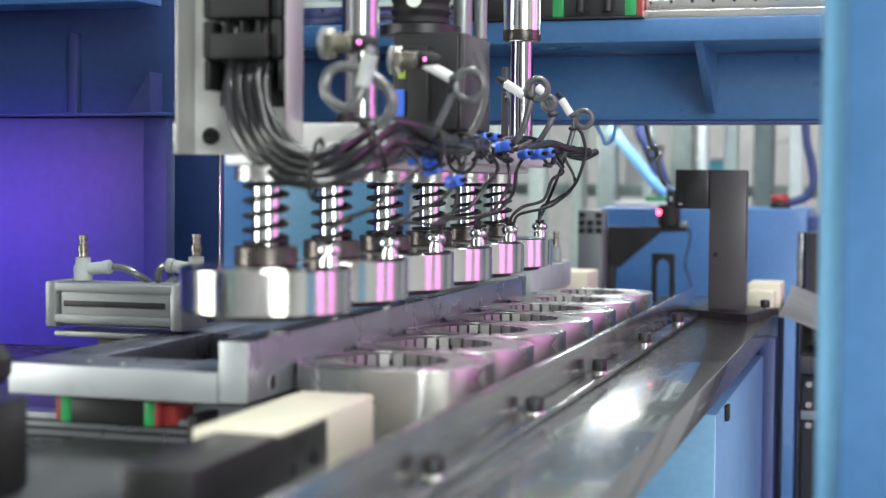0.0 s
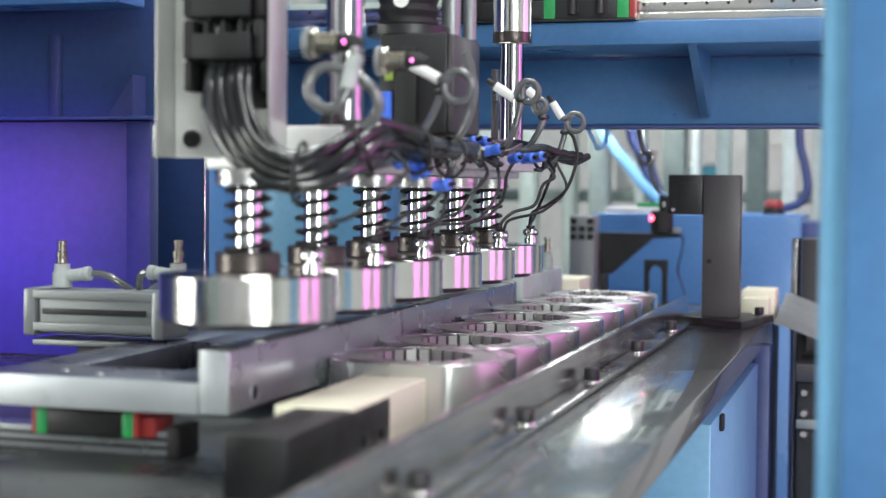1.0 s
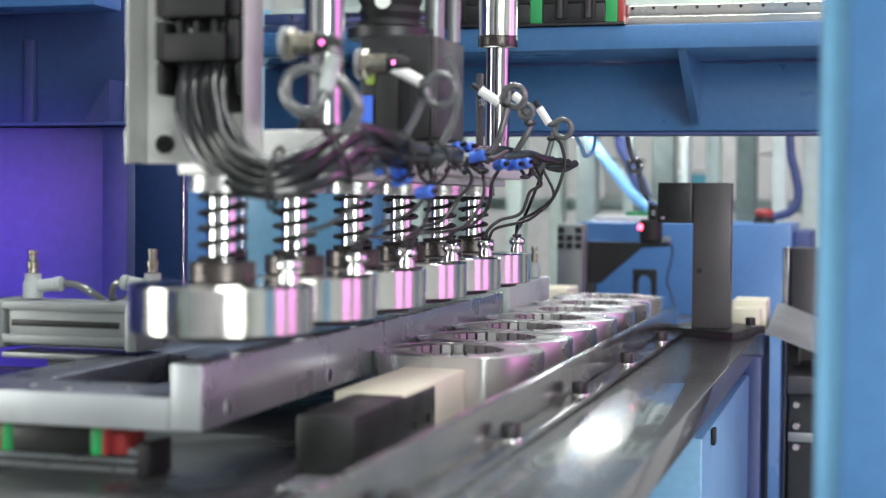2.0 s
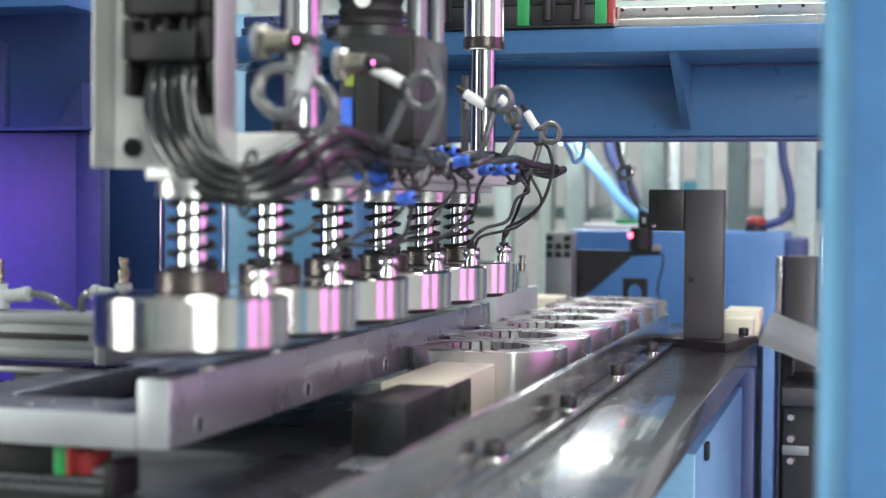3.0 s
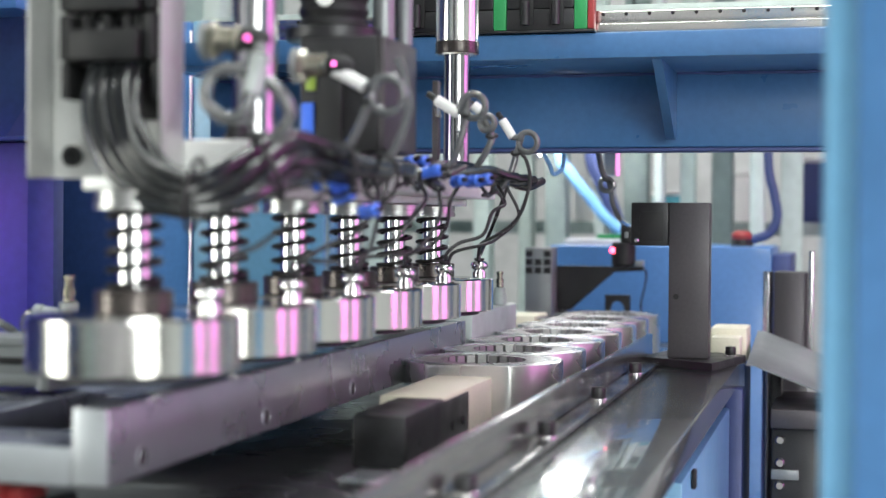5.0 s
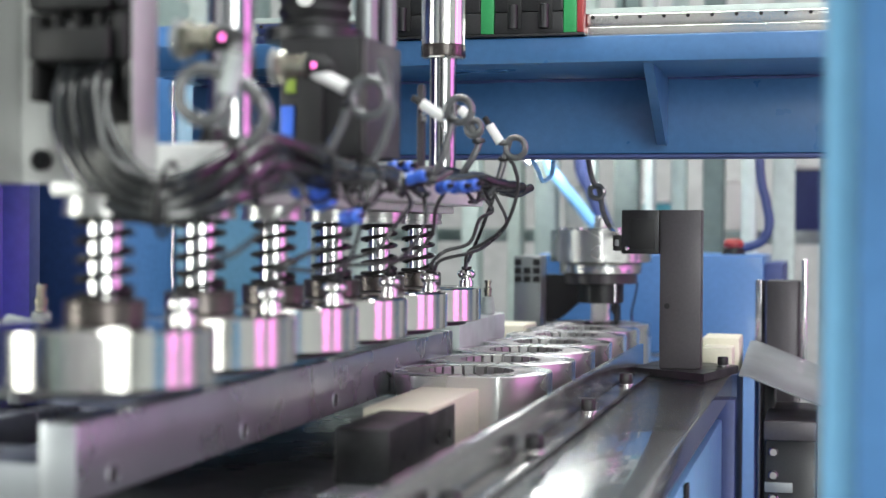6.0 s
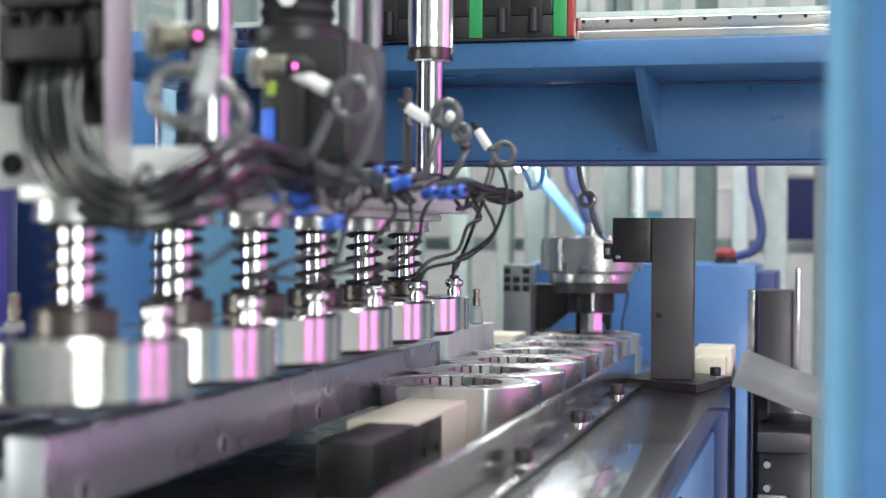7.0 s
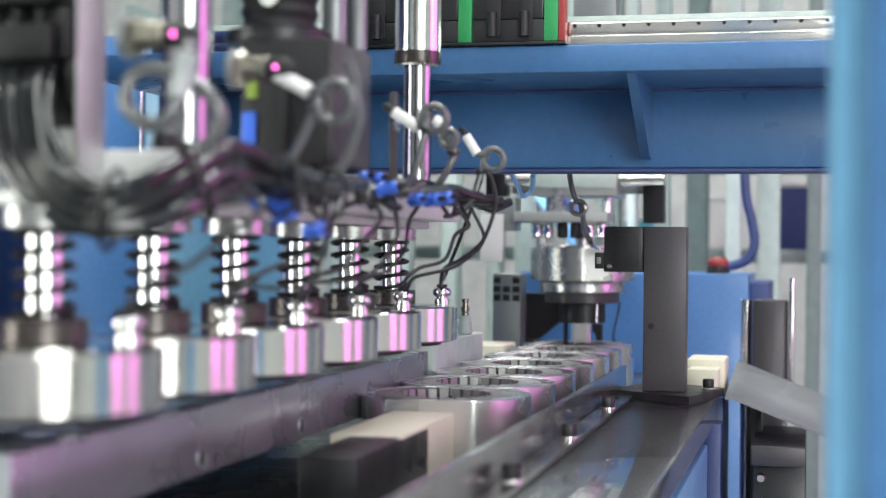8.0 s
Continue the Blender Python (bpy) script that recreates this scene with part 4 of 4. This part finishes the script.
part("tray", box(-0.2150, -0.1420, 0.60, 0.78, 0.0120, 0.0390, 0.002), M["pale"], ws)
part("leg", box(-0.2000, -0.1550, 0.63, 0.75, -0.0250, 0.0118, 0.001), M["alu"], ws)
part("lid", box(-0.2000, -0.1600, 0.68, 0.74, 0.0392, 0.0440, 0.001), M["teal"], ws, "teal plastic lid")
elbow_fitting(-0.150, 0.74, 0.0390, -1)
cb = thing("nylon_stop", "cream nylon stop block at the guide", "block")
part("block", box(-0.1850, -0.1480, 0.90, 0.97, -0.0250, 0.0195, 0.002), M["nylon"], cb)

# ---- beyond the bed ----
bp = thing("neighbour_machine", "blue painted machine housing beyond the bed", "machine")
part("housing", box(-0.1900, 0.0780, 1.20, 1.42, FLOOR, 0.0895, 0.003), M["mid_blue"], bp)
part("housing", box(0.0784, 0.100, 1.21, 1.42, FLOOR, 0.080, 0.002), M["deep_blue"], bp)
part("chrome_trim", rod((0.0860, 0.95, FLOOR), (0.0860, 0.95, 0.0680), 0.0052, 20), M["chrome"], bp)
part("door", box(0.0925, 0.126, 0.93, 0.97, FLOOR, 0.0680, 0.002), M["violet_grey"], bp)
part("handle", rod((0.1300, 0.92, -0.02), (0.1300, 0.92, 0.09), 0.0028, 16), M["chrome"], bp)
tr = thing("parts_tray", "white tray with green parts on the blue housing", "tray")
part("tray", box(-0.175, -0.100, 1.22, 1.28, 0.0896, 0.0970, 0.001), M["white"], tr)
part("lid", box(-0.135, -0.105, 1.225, 1.27, 0.0972, 0.1030, 0.001), M["green"], tr)
es = thing("stop_button", "red mushroom emergency stop button", "button")
part("button", lathe([(0.008, 0), (0.012, 0.001), (0.0125, 0.006), (0.010, 0.010), (0.004, 0.011)], 28, pose(0.040, 1.25, 0.0975)), M["red"], es)
part("base", lathe([(0.013, 0.0895), (0.014, 0.0899), (0.012, 0.0975)], 24, pose(0.040, 1.25, 0)), M["black_plastic"], es)
cs = thing("nylon_block_stack", "two cream nylon blocks stacked beside the post", "block")
part("block", box(0.0400, 0.0740, 0.80, 0.86, -0.0248, 0.0185, 0.002), M["nylon"], cs)
part("block", box(0.0430, 0.0700, 0.765, 0.799, -0.0248, 0.0120, 0.002), M["nylon"], cs)
part("foot", box(0.0400, 0.0745, 0.765, 0.86, FLOOR, -0.0119, 0.001), M["navy"], cs)
chute = thing("sheet_chute", "folded grey sheet metal chute beside the bed", "chute")
slope = prism([(0.0885, 0.0), (0.0955, -0.0003), (0.178, -0.0320), (0.1775, -0.0335), (0.0952, -0.0018), (0.0885, -0.0015)], 0.0, 0.19, "y")
slope.transform(pose(-0.010, 0.72, -0.0080, 5.2, 0, 0))
part("sheet", slope, M["anodised"], chute)
part("stay", box(0.096, 0.106, 0.80, 0.85, FLOOR, -0.0110, 0.001), M["black_oxide"], chute)
dm = thing("drive_unit", "dark grey drive unit with bright bolts", "drive")
part("body", box(0.1010, 0.1450, 0.72, 0.84, FLOOR, -0.062, 0.002), M["black_oxide"], dm)
part("cover", box(0.1005, 0.1450, 0.70, 0.86, -0.0615, -0.045, 0.002), M["violet_grey"], dm)
for z in (-0.074, -0.094, -0.114):
    part("bolt", lathe([(0.0042, 0), (0.0045, 0.001), (0.0030, 0.003)], 16, pose(0.1085, 0.7198, z, 90, 0, 0)), M["chrome"], dm, "bright bolt head")
part("plate", box(0.1010, 0.1250, 0.716, 0.7195, -0.1085, -0.0995, 0.001), M["anodised"], dm)

# racks, frames and hoses far behind, out of focus
for k, (x, w, m) in enumerate(((-0.76, 0.03, "pale"), (-0.69, 0.025, "pale_dark"), (-0.63, 0.04, "pale"), (-0.565, 0.02, "blue"), (-0.52, 0.035, "pale"), (-0.455, 0.025, "pale_dark"), (-0.41, 0.02, "pale"), (-0.355, 0.025, "pale"), (-0.30, 0.02, "pale"), (-0.235, 0.03, "pale_dark"), (-0.18, 0.015, "pale"), (-0.135, 0.035, "pale_dark"), (-0.09, 0.012, "pale"), (-0.055, 0.02, "pale"), (-0.01, 0.03, "pale_dark"),
                               (0.045, 0.02, "pale"), (0.09, 0.03, "pale"), (0.15, 0.02, "pale_dark"), (0.21, 0.03, "pale"))):
    t = thing("rack_upright", "pale green steel upright of a storage rack", "rack", "rack uprights", (x, 1.5 + 0.05 * (k % 3), 0))
    part("upright", box(-w / 2, w / 2, -0.02, 0.02, FLOOR, 0.7, 0.003), M[m], t)
rk = thing("storage_rack", "grey green steel storage rack with three shelves", "rack")
for x in (-0.92, 0.505):
    part("side_frame", box(x, x + 0.015, 1.66, 1.9, FLOOR, 0.5, 0.002), M["pale_dark"], rk)
for z in (0.10, 0.24, 0.40):
    part("shelf", box(-0.9045, 0.5045, 1.66, 1.9, z, z + 0.02, 0.002), M["pale_dark"], rk)
for x, z, m, w, h2 in ((-0.22, 0.12, "white", 0.05, 0.06), (-0.10, 0.12, "teal", 0.05, 0.04), (0.00, 0.12, "white", 0.06, 0.07), (0.12, 0.12, "deep_blue", 0.05, 0.09), (-0.3, 0.26, "deep_blue", 0.06, 0.07), (-0.05, 0.26, "white", 0.07, 0.06), (0.1, 0.26, "white", 0.05, 0.08)):
    t = thing("storage_box", "plastic storage box on a rack shelf", "box", "storage boxes", (x, 1.70, z))
    part("box", box(-w / 2, w / 2, 0, 0.1, 0, h2, 0.003), M[m], t)
    part("lid", box(-w / 2 - 0.002, w / 2 + 0.002, -0.002, 0.102, h2 + 0.0003, h2 + 0.006, 0.002), M["white"], t)
for label, line, r, m in (
        ("light blue air hose hanging behind the beam", [(-0.195, 1.25, 0.35), (-0.188, 1.25, 0.21), (-0.174, 1.25, 0.180), (-0.152, 1.25, 0.152), (-0.127, 1.25, 0.122), (-0.100, 1.25, 0.1035), (-0.07, 1.25, 0.0972)], 0.0080, "hose_blue"),
        ("dark blue hose hanging behind the beam", [(-0.160, 1.31, 0.35), (-0.157, 1.31, 0.21), (-0.143, 1.31, 0.17), (-0.125, 1.31, 0.125), (-0.12, 1.31, 0.0997)], 0.011, "deep_blue")):
    hose("coiled_hose", label, [(1.109 * x - 0.0179, 1.109 * y + 0.0743, 1.109 * z - 0.0125) for x, y, z in line], r, M[m], 8, 12)
hose("coiled_hose", "dark blue hose hanging behind the beam", [(0.065, 1.30, 0.35), (0.068, 1.30, 0.20), (0.076, 1.30, 0.155), (0.080, 1.30, 0.125), (0.070, 1.30, 0.105), (0.045, 1.30, 0.0960)], 0.006, M["deep_blue"], 8, 12)
hose("sensor_cable", "grey cable knotted above the sensor housing", [(-0.0580, 0.725, 0.215), (-0.0550, 0.72, 0.1799), (-0.0500, 0.72, 0.1590), (-0.0440, 0.72, 0.1555), (-0.0410, 0.72, 0.1500), (-0.0450, 0.72, 0.1450), (-0.0520, 0.72, 0.1470), (-0.0530, 0.722, 0.1540), (-0.0470, 0.724, 0.1555), (-0.0440, 0.722, 0.1470), (-0.0414, 0.72, 0.1330), (-0.0360, 0.73, 0.1190), (-0.0500, 0.90, 0.1140), (-0.0760, 1.084, 0.1100)], 0.0024, M["clear_tube"], 8, 10, category="cable")
hose("sensor_cable", "thin black cable under the optical sensor", [(-0.0640, 1.102, 0.0710), (-0.0590, 1.108, 0.058), (-0.0610, 1.112, 0.044), (-0.066, 1.115, 0.020), (-0.060, 1.118, 0.0), (-0.055, 1.12, -0.0240)], 0.0011, M["wire"], 6, 6, category="cable")
hose("sensor_cable", "thin blue hose hanging under the beam", [(-0.100, 0.69, 0.178), (-0.096, 0.70, 0.168), (-0.094, 0.71, 0.160), (-0.088, 0.72, 0.166), (-0.083, 0.70, 0.178)], 0.002, M["hose_blue"], 6, 8)

# glowing tube added unseen behind the beam for a bright streak on the bed
tl = thing("streak_tube", "added unseen glowing tube for the streak on the bed", "lamp")
part("tube", rod((-0.2500, 1.42, 0.2165), (-0.1250, 1.42, 0.3030), 0.0095, 18), M["tube_glow"], tl)
part("end_cap", rod((-0.2560, 1.42, 0.2123), (-0.2502, 1.42, 0.2163), 0.0100, 18), M["alu"], tl)
part("end_cap", rod((-0.1248, 1.42, 0.3032), (-0.1180, 1.42, 0.3080), 0.0100, 18), M["alu"], tl)
part("hanger", rod((-0.1180, 1.42, 0.3082), (-0.1180, 1.42, CEIL), 0.002, 8), M["black_plastic"], tl)

# unseen blocks added along the hall walls for bands in the discs' reflections
for x, y, w, d, h2, m in ((-0.9, -2.25, 0.5, 0.5, 1.9, "pale_dark"), (-2.3, 0.3, 0.5, 0.7, 1.8, "black_oxide"), (-1.9, -2.2, 0.35, 0.4, 2.0, "navy")):
    t = thing("machine_cabinet", "unseen tall block added for bands in the disc reflections", "cabinet", "hall cabinets", (x, y, FLOOR))
    part("body", box(-w / 2, w / 2, -d / 2, d / 2, 0.06, h2, 0.01), M[m], t)
    part("plinth", box(-w / 2 + 0.02, w / 2 - 0.02, -d / 2 + 0.02, d / 2 - 0.02, 0, 0.0595, 0.004), M["black_oxide"], t)

# ---- spindle and gripper head, which come down behind the beam ----
SPX, SPY = -0.0865, 1.015
sp = thing("spindle", "turned steel spindle with stepped flange and bright shaft", "spindle", at=(SPX, SPY, 0))
drum = [min(0.0545, 0.0520 / max(0.5, math.cos((2 * math.pi * k / 96 + 0.35) % (math.pi / 2) - math.pi / 4))) for k in range(96)]
part("drum", prism([(r * math.cos(2 * math.pi * k / 96), r * math.sin(2 * math.pi * k / 96)) for k, r in enumerate(drum)], 0.0834, 0.1172), M["dull_steel"], sp)
part("rim", lathe([(0.0360, 0.1173), (0.0366, 0.1176), (0.0366, 0.1195), (0.0300, 0.1198), (0.0300, 0.1174)], 56), M["dull_steel"], sp)
part("flange", lathe([(0.0425, 0.0703), (0.0442, 0.0712), (0.0446, 0.0822), (0.0440, 0.0832)], 56), M["dull_steel"], sp)
part("step", lathe([(0.0372, 0.0598), (0.0390, 0.0606), (0.0393, 0.0696), (0.0388, 0.0702)], 48), M["violet_grey"], sp)
part("neck", lathe([(0.0236, 0.0388), (0.0247, 0.0396), (0.0247, 0.0597)], 40), M["black_oxide"], sp)
for q in (-0.75, 2.4):
    part("pin", rod((0.0240 * math.cos(q), 0.0240 * math.sin(q), 0.0400), (0.0240 * math.cos(q), 0.0240 * math.sin(q), 0.0596), 0.0016, 14), M["chrome"], sp)
flat = 0.0100
part("shaft", prism([(flat, -0.006), (flat, 0.006), (0.006, flat), (-0.006, flat), (-flat, 0.006), (-flat, -0.006), (-0.006, -flat), (0.006, -flat)], -0.0248, 0.0386), M["polished"], sp, "bright shaft with four flats")
part("key", box(0.0150, 0.0190, -0.0040, 0.0040, 0.0062, 0.0386, 0.001), M["black_plastic"], sp)
part("hub", rod((0.0, 0.0, 0.1173), (0.0, 0.0, 0.1330), 0.0075, 20), M["dull_steel"], sp)
for a in range(8):
    q = 2 * math.pi * a / 8 + 0.4
    part("bolt", rod((0.0435 * math.cos(q), 0.0435 * math.sin(q), 0.1173), (0.0435 * math.cos(q), 0.0435 * math.sin(q), 0.1200), 0.0034, 12), M["chrome"], sp)

gt = thing("gantry", "steel gantry with two rails over the machine", "gantry")
for y0 in (0.985, 1.0745):
    part("rail", box(-0.90, 0.70, y0, y0 + 0.055, 0.98, 1.05, 0.003), M["blue"], gt)
for x in (-0.90, 0.66):
    part("leg", box(x, x + 0.04, 1.0, 1.12, FLOOR, 0.9795, 0.003), M["blue"], gt)
gh = thing("gripper_head", "aluminium gripper head with steel pins and side plate", "gripper", at=(SPX, SPY, 0))
part("plate", box(-0.0676, 0.0298, -0.0343, 0.0343, 0.1356, 0.1462, 0.001), M["alu"], gh)
part("body", box(-0.0515, 0.0389, -0.0298, 0.0570, 0.1626, 0.2112, 0.002), M["alu"], gh)
part("cover", box(-0.0515, 0.0389, -0.0321, -0.0303, 0.1711, 0.1883, 0.0005), M["pale"], gh)
part("bar", rod((-0.0859, -0.0115, 0.1803), (-0.0518, -0.0115, 0.1803), 0.0069, 20), M["polished"], gh)
part("bar", rod((0.0392, -0.0115, 0.1803), (0.0859, -0.0115, 0.1803), 0.0069, 20), M["polished"], gh)
for x, m in ((-0.0458, "chrome"), (-0.0343, "chrome"), (-0.0183, "black_plastic"), (-0.0046, "black_plastic"), (0.0092, "chrome"), (0.0218, "chrome")):
    part("pin", lathe([(0.0041, 0.1191), (0.0057, 0.1207), (0.0057, 0.1328), (0.0046, 0.1355)], 18, pose(x, -0.0206, 0)), M[m], gh)
coil = part("spring", helix(0.0055, 0.1464, 0.1711, 7, 0.0011), M["steel"], gh)
coil.location = (-0.0229, -0.0258, 0)
part("pin_seat", box(-0.0300, -0.0158, -0.0338, -0.0303, 0.1463, 0.1482, 0.0003), M["steel"], gh)
for x in (-0.0344, 0.0252):
    part("guide_pin", rod((x, 0.0, 0.1463), (x, 0.0, 0.1625), 0.0057, 18), M["chrome"], gh)
part("side_plate", box(-0.1042, -0.0802, -0.0298, -0.0206, 0.0937, 0.1436, 0.001), M["white"], gh)
part("side_block", box(-0.0973, -0.0687, -0.0195, 0.0137, 0.1265, 0.1620, 0.001), M["anodised"], gh)
part("slide", box(-0.1008, -0.0802, -0.0195, 0.0115, 0.1621, 0.2810, 0.001), M["black_oxide"], gh)
part("slide", box(0.0630, 0.0847, -0.0057, 0.0172, 0.1356, 0.2810, 0.001), M["black_oxide"], gh)
part("cross_bar", box(-0.0796, 0.0624, 0.0143, 0.0229, 0.1665, 0.1780, 0.001), M["anodised"], gh)
part("mast", box(-0.0172, 0.0286, 0.0290, 0.0570, 0.2114, 1.20, 0.001), M["anodised"], gh)


# ---- what moves ----
def motions():
    push = ((0.0, -0.0638), (0.5, -0.0096), (1.0, 0.0526), (1.5, 0.113), (2.2, 0.197), (3.0, 0.2947), (3.3, 0.3328), (3.5, 0.3507), (3.7, 0.3596), (4.5, 0.3596), (8.0, 0.3596))
    walk(pusher, [(t, pose(0, y, 0)) for t, y in push])
    # the stators lie still until the pusher reaches them
    glide = [(0.0, 0.0), (0.3, 0.0), (0.4, 0.0045)] + [(t, y + 0.0255) for t, y in push[1:]]
    for k, s in enumerate(stators):
        walk(s, [(t, pose(ST_X, ST_Y + PITCH * k + d, ST_Z, 0, 0, TURNS[k])) for t, d in glide])
    down = ((0.0, 0.32), (4.6, 0.32), (4.9, 0.24), (5.3, 0.06), (5.6, 0.004), (5.8, 0.0), (8.0, 0.0))
    # the spindle turns half round while it is down
    turn = [(6.15, 0), (6.4, 40), (6.7, 92), (7.0, 145), (7.25, 180), (8.0, 180)]
    walk(sp, [(t, pose(SPX, SPY, h)) for t, h in down[:-1]] + [(t, pose(SPX, SPY, 0, 0, 0, a)) for t, a in turn])
    drop = ((0.0, 0.42), (6.6, 0.42), (7.0, 0.27), (7.3, 0.140), (7.5, 0.085), (7.6, 0.062), (7.7, 0.045), (7.8, 0.028), (8.0, 0.0))
    walk(gh, [(t, pose(SPX, SPY, h + 0.008)) for t, h in drop])


motions()
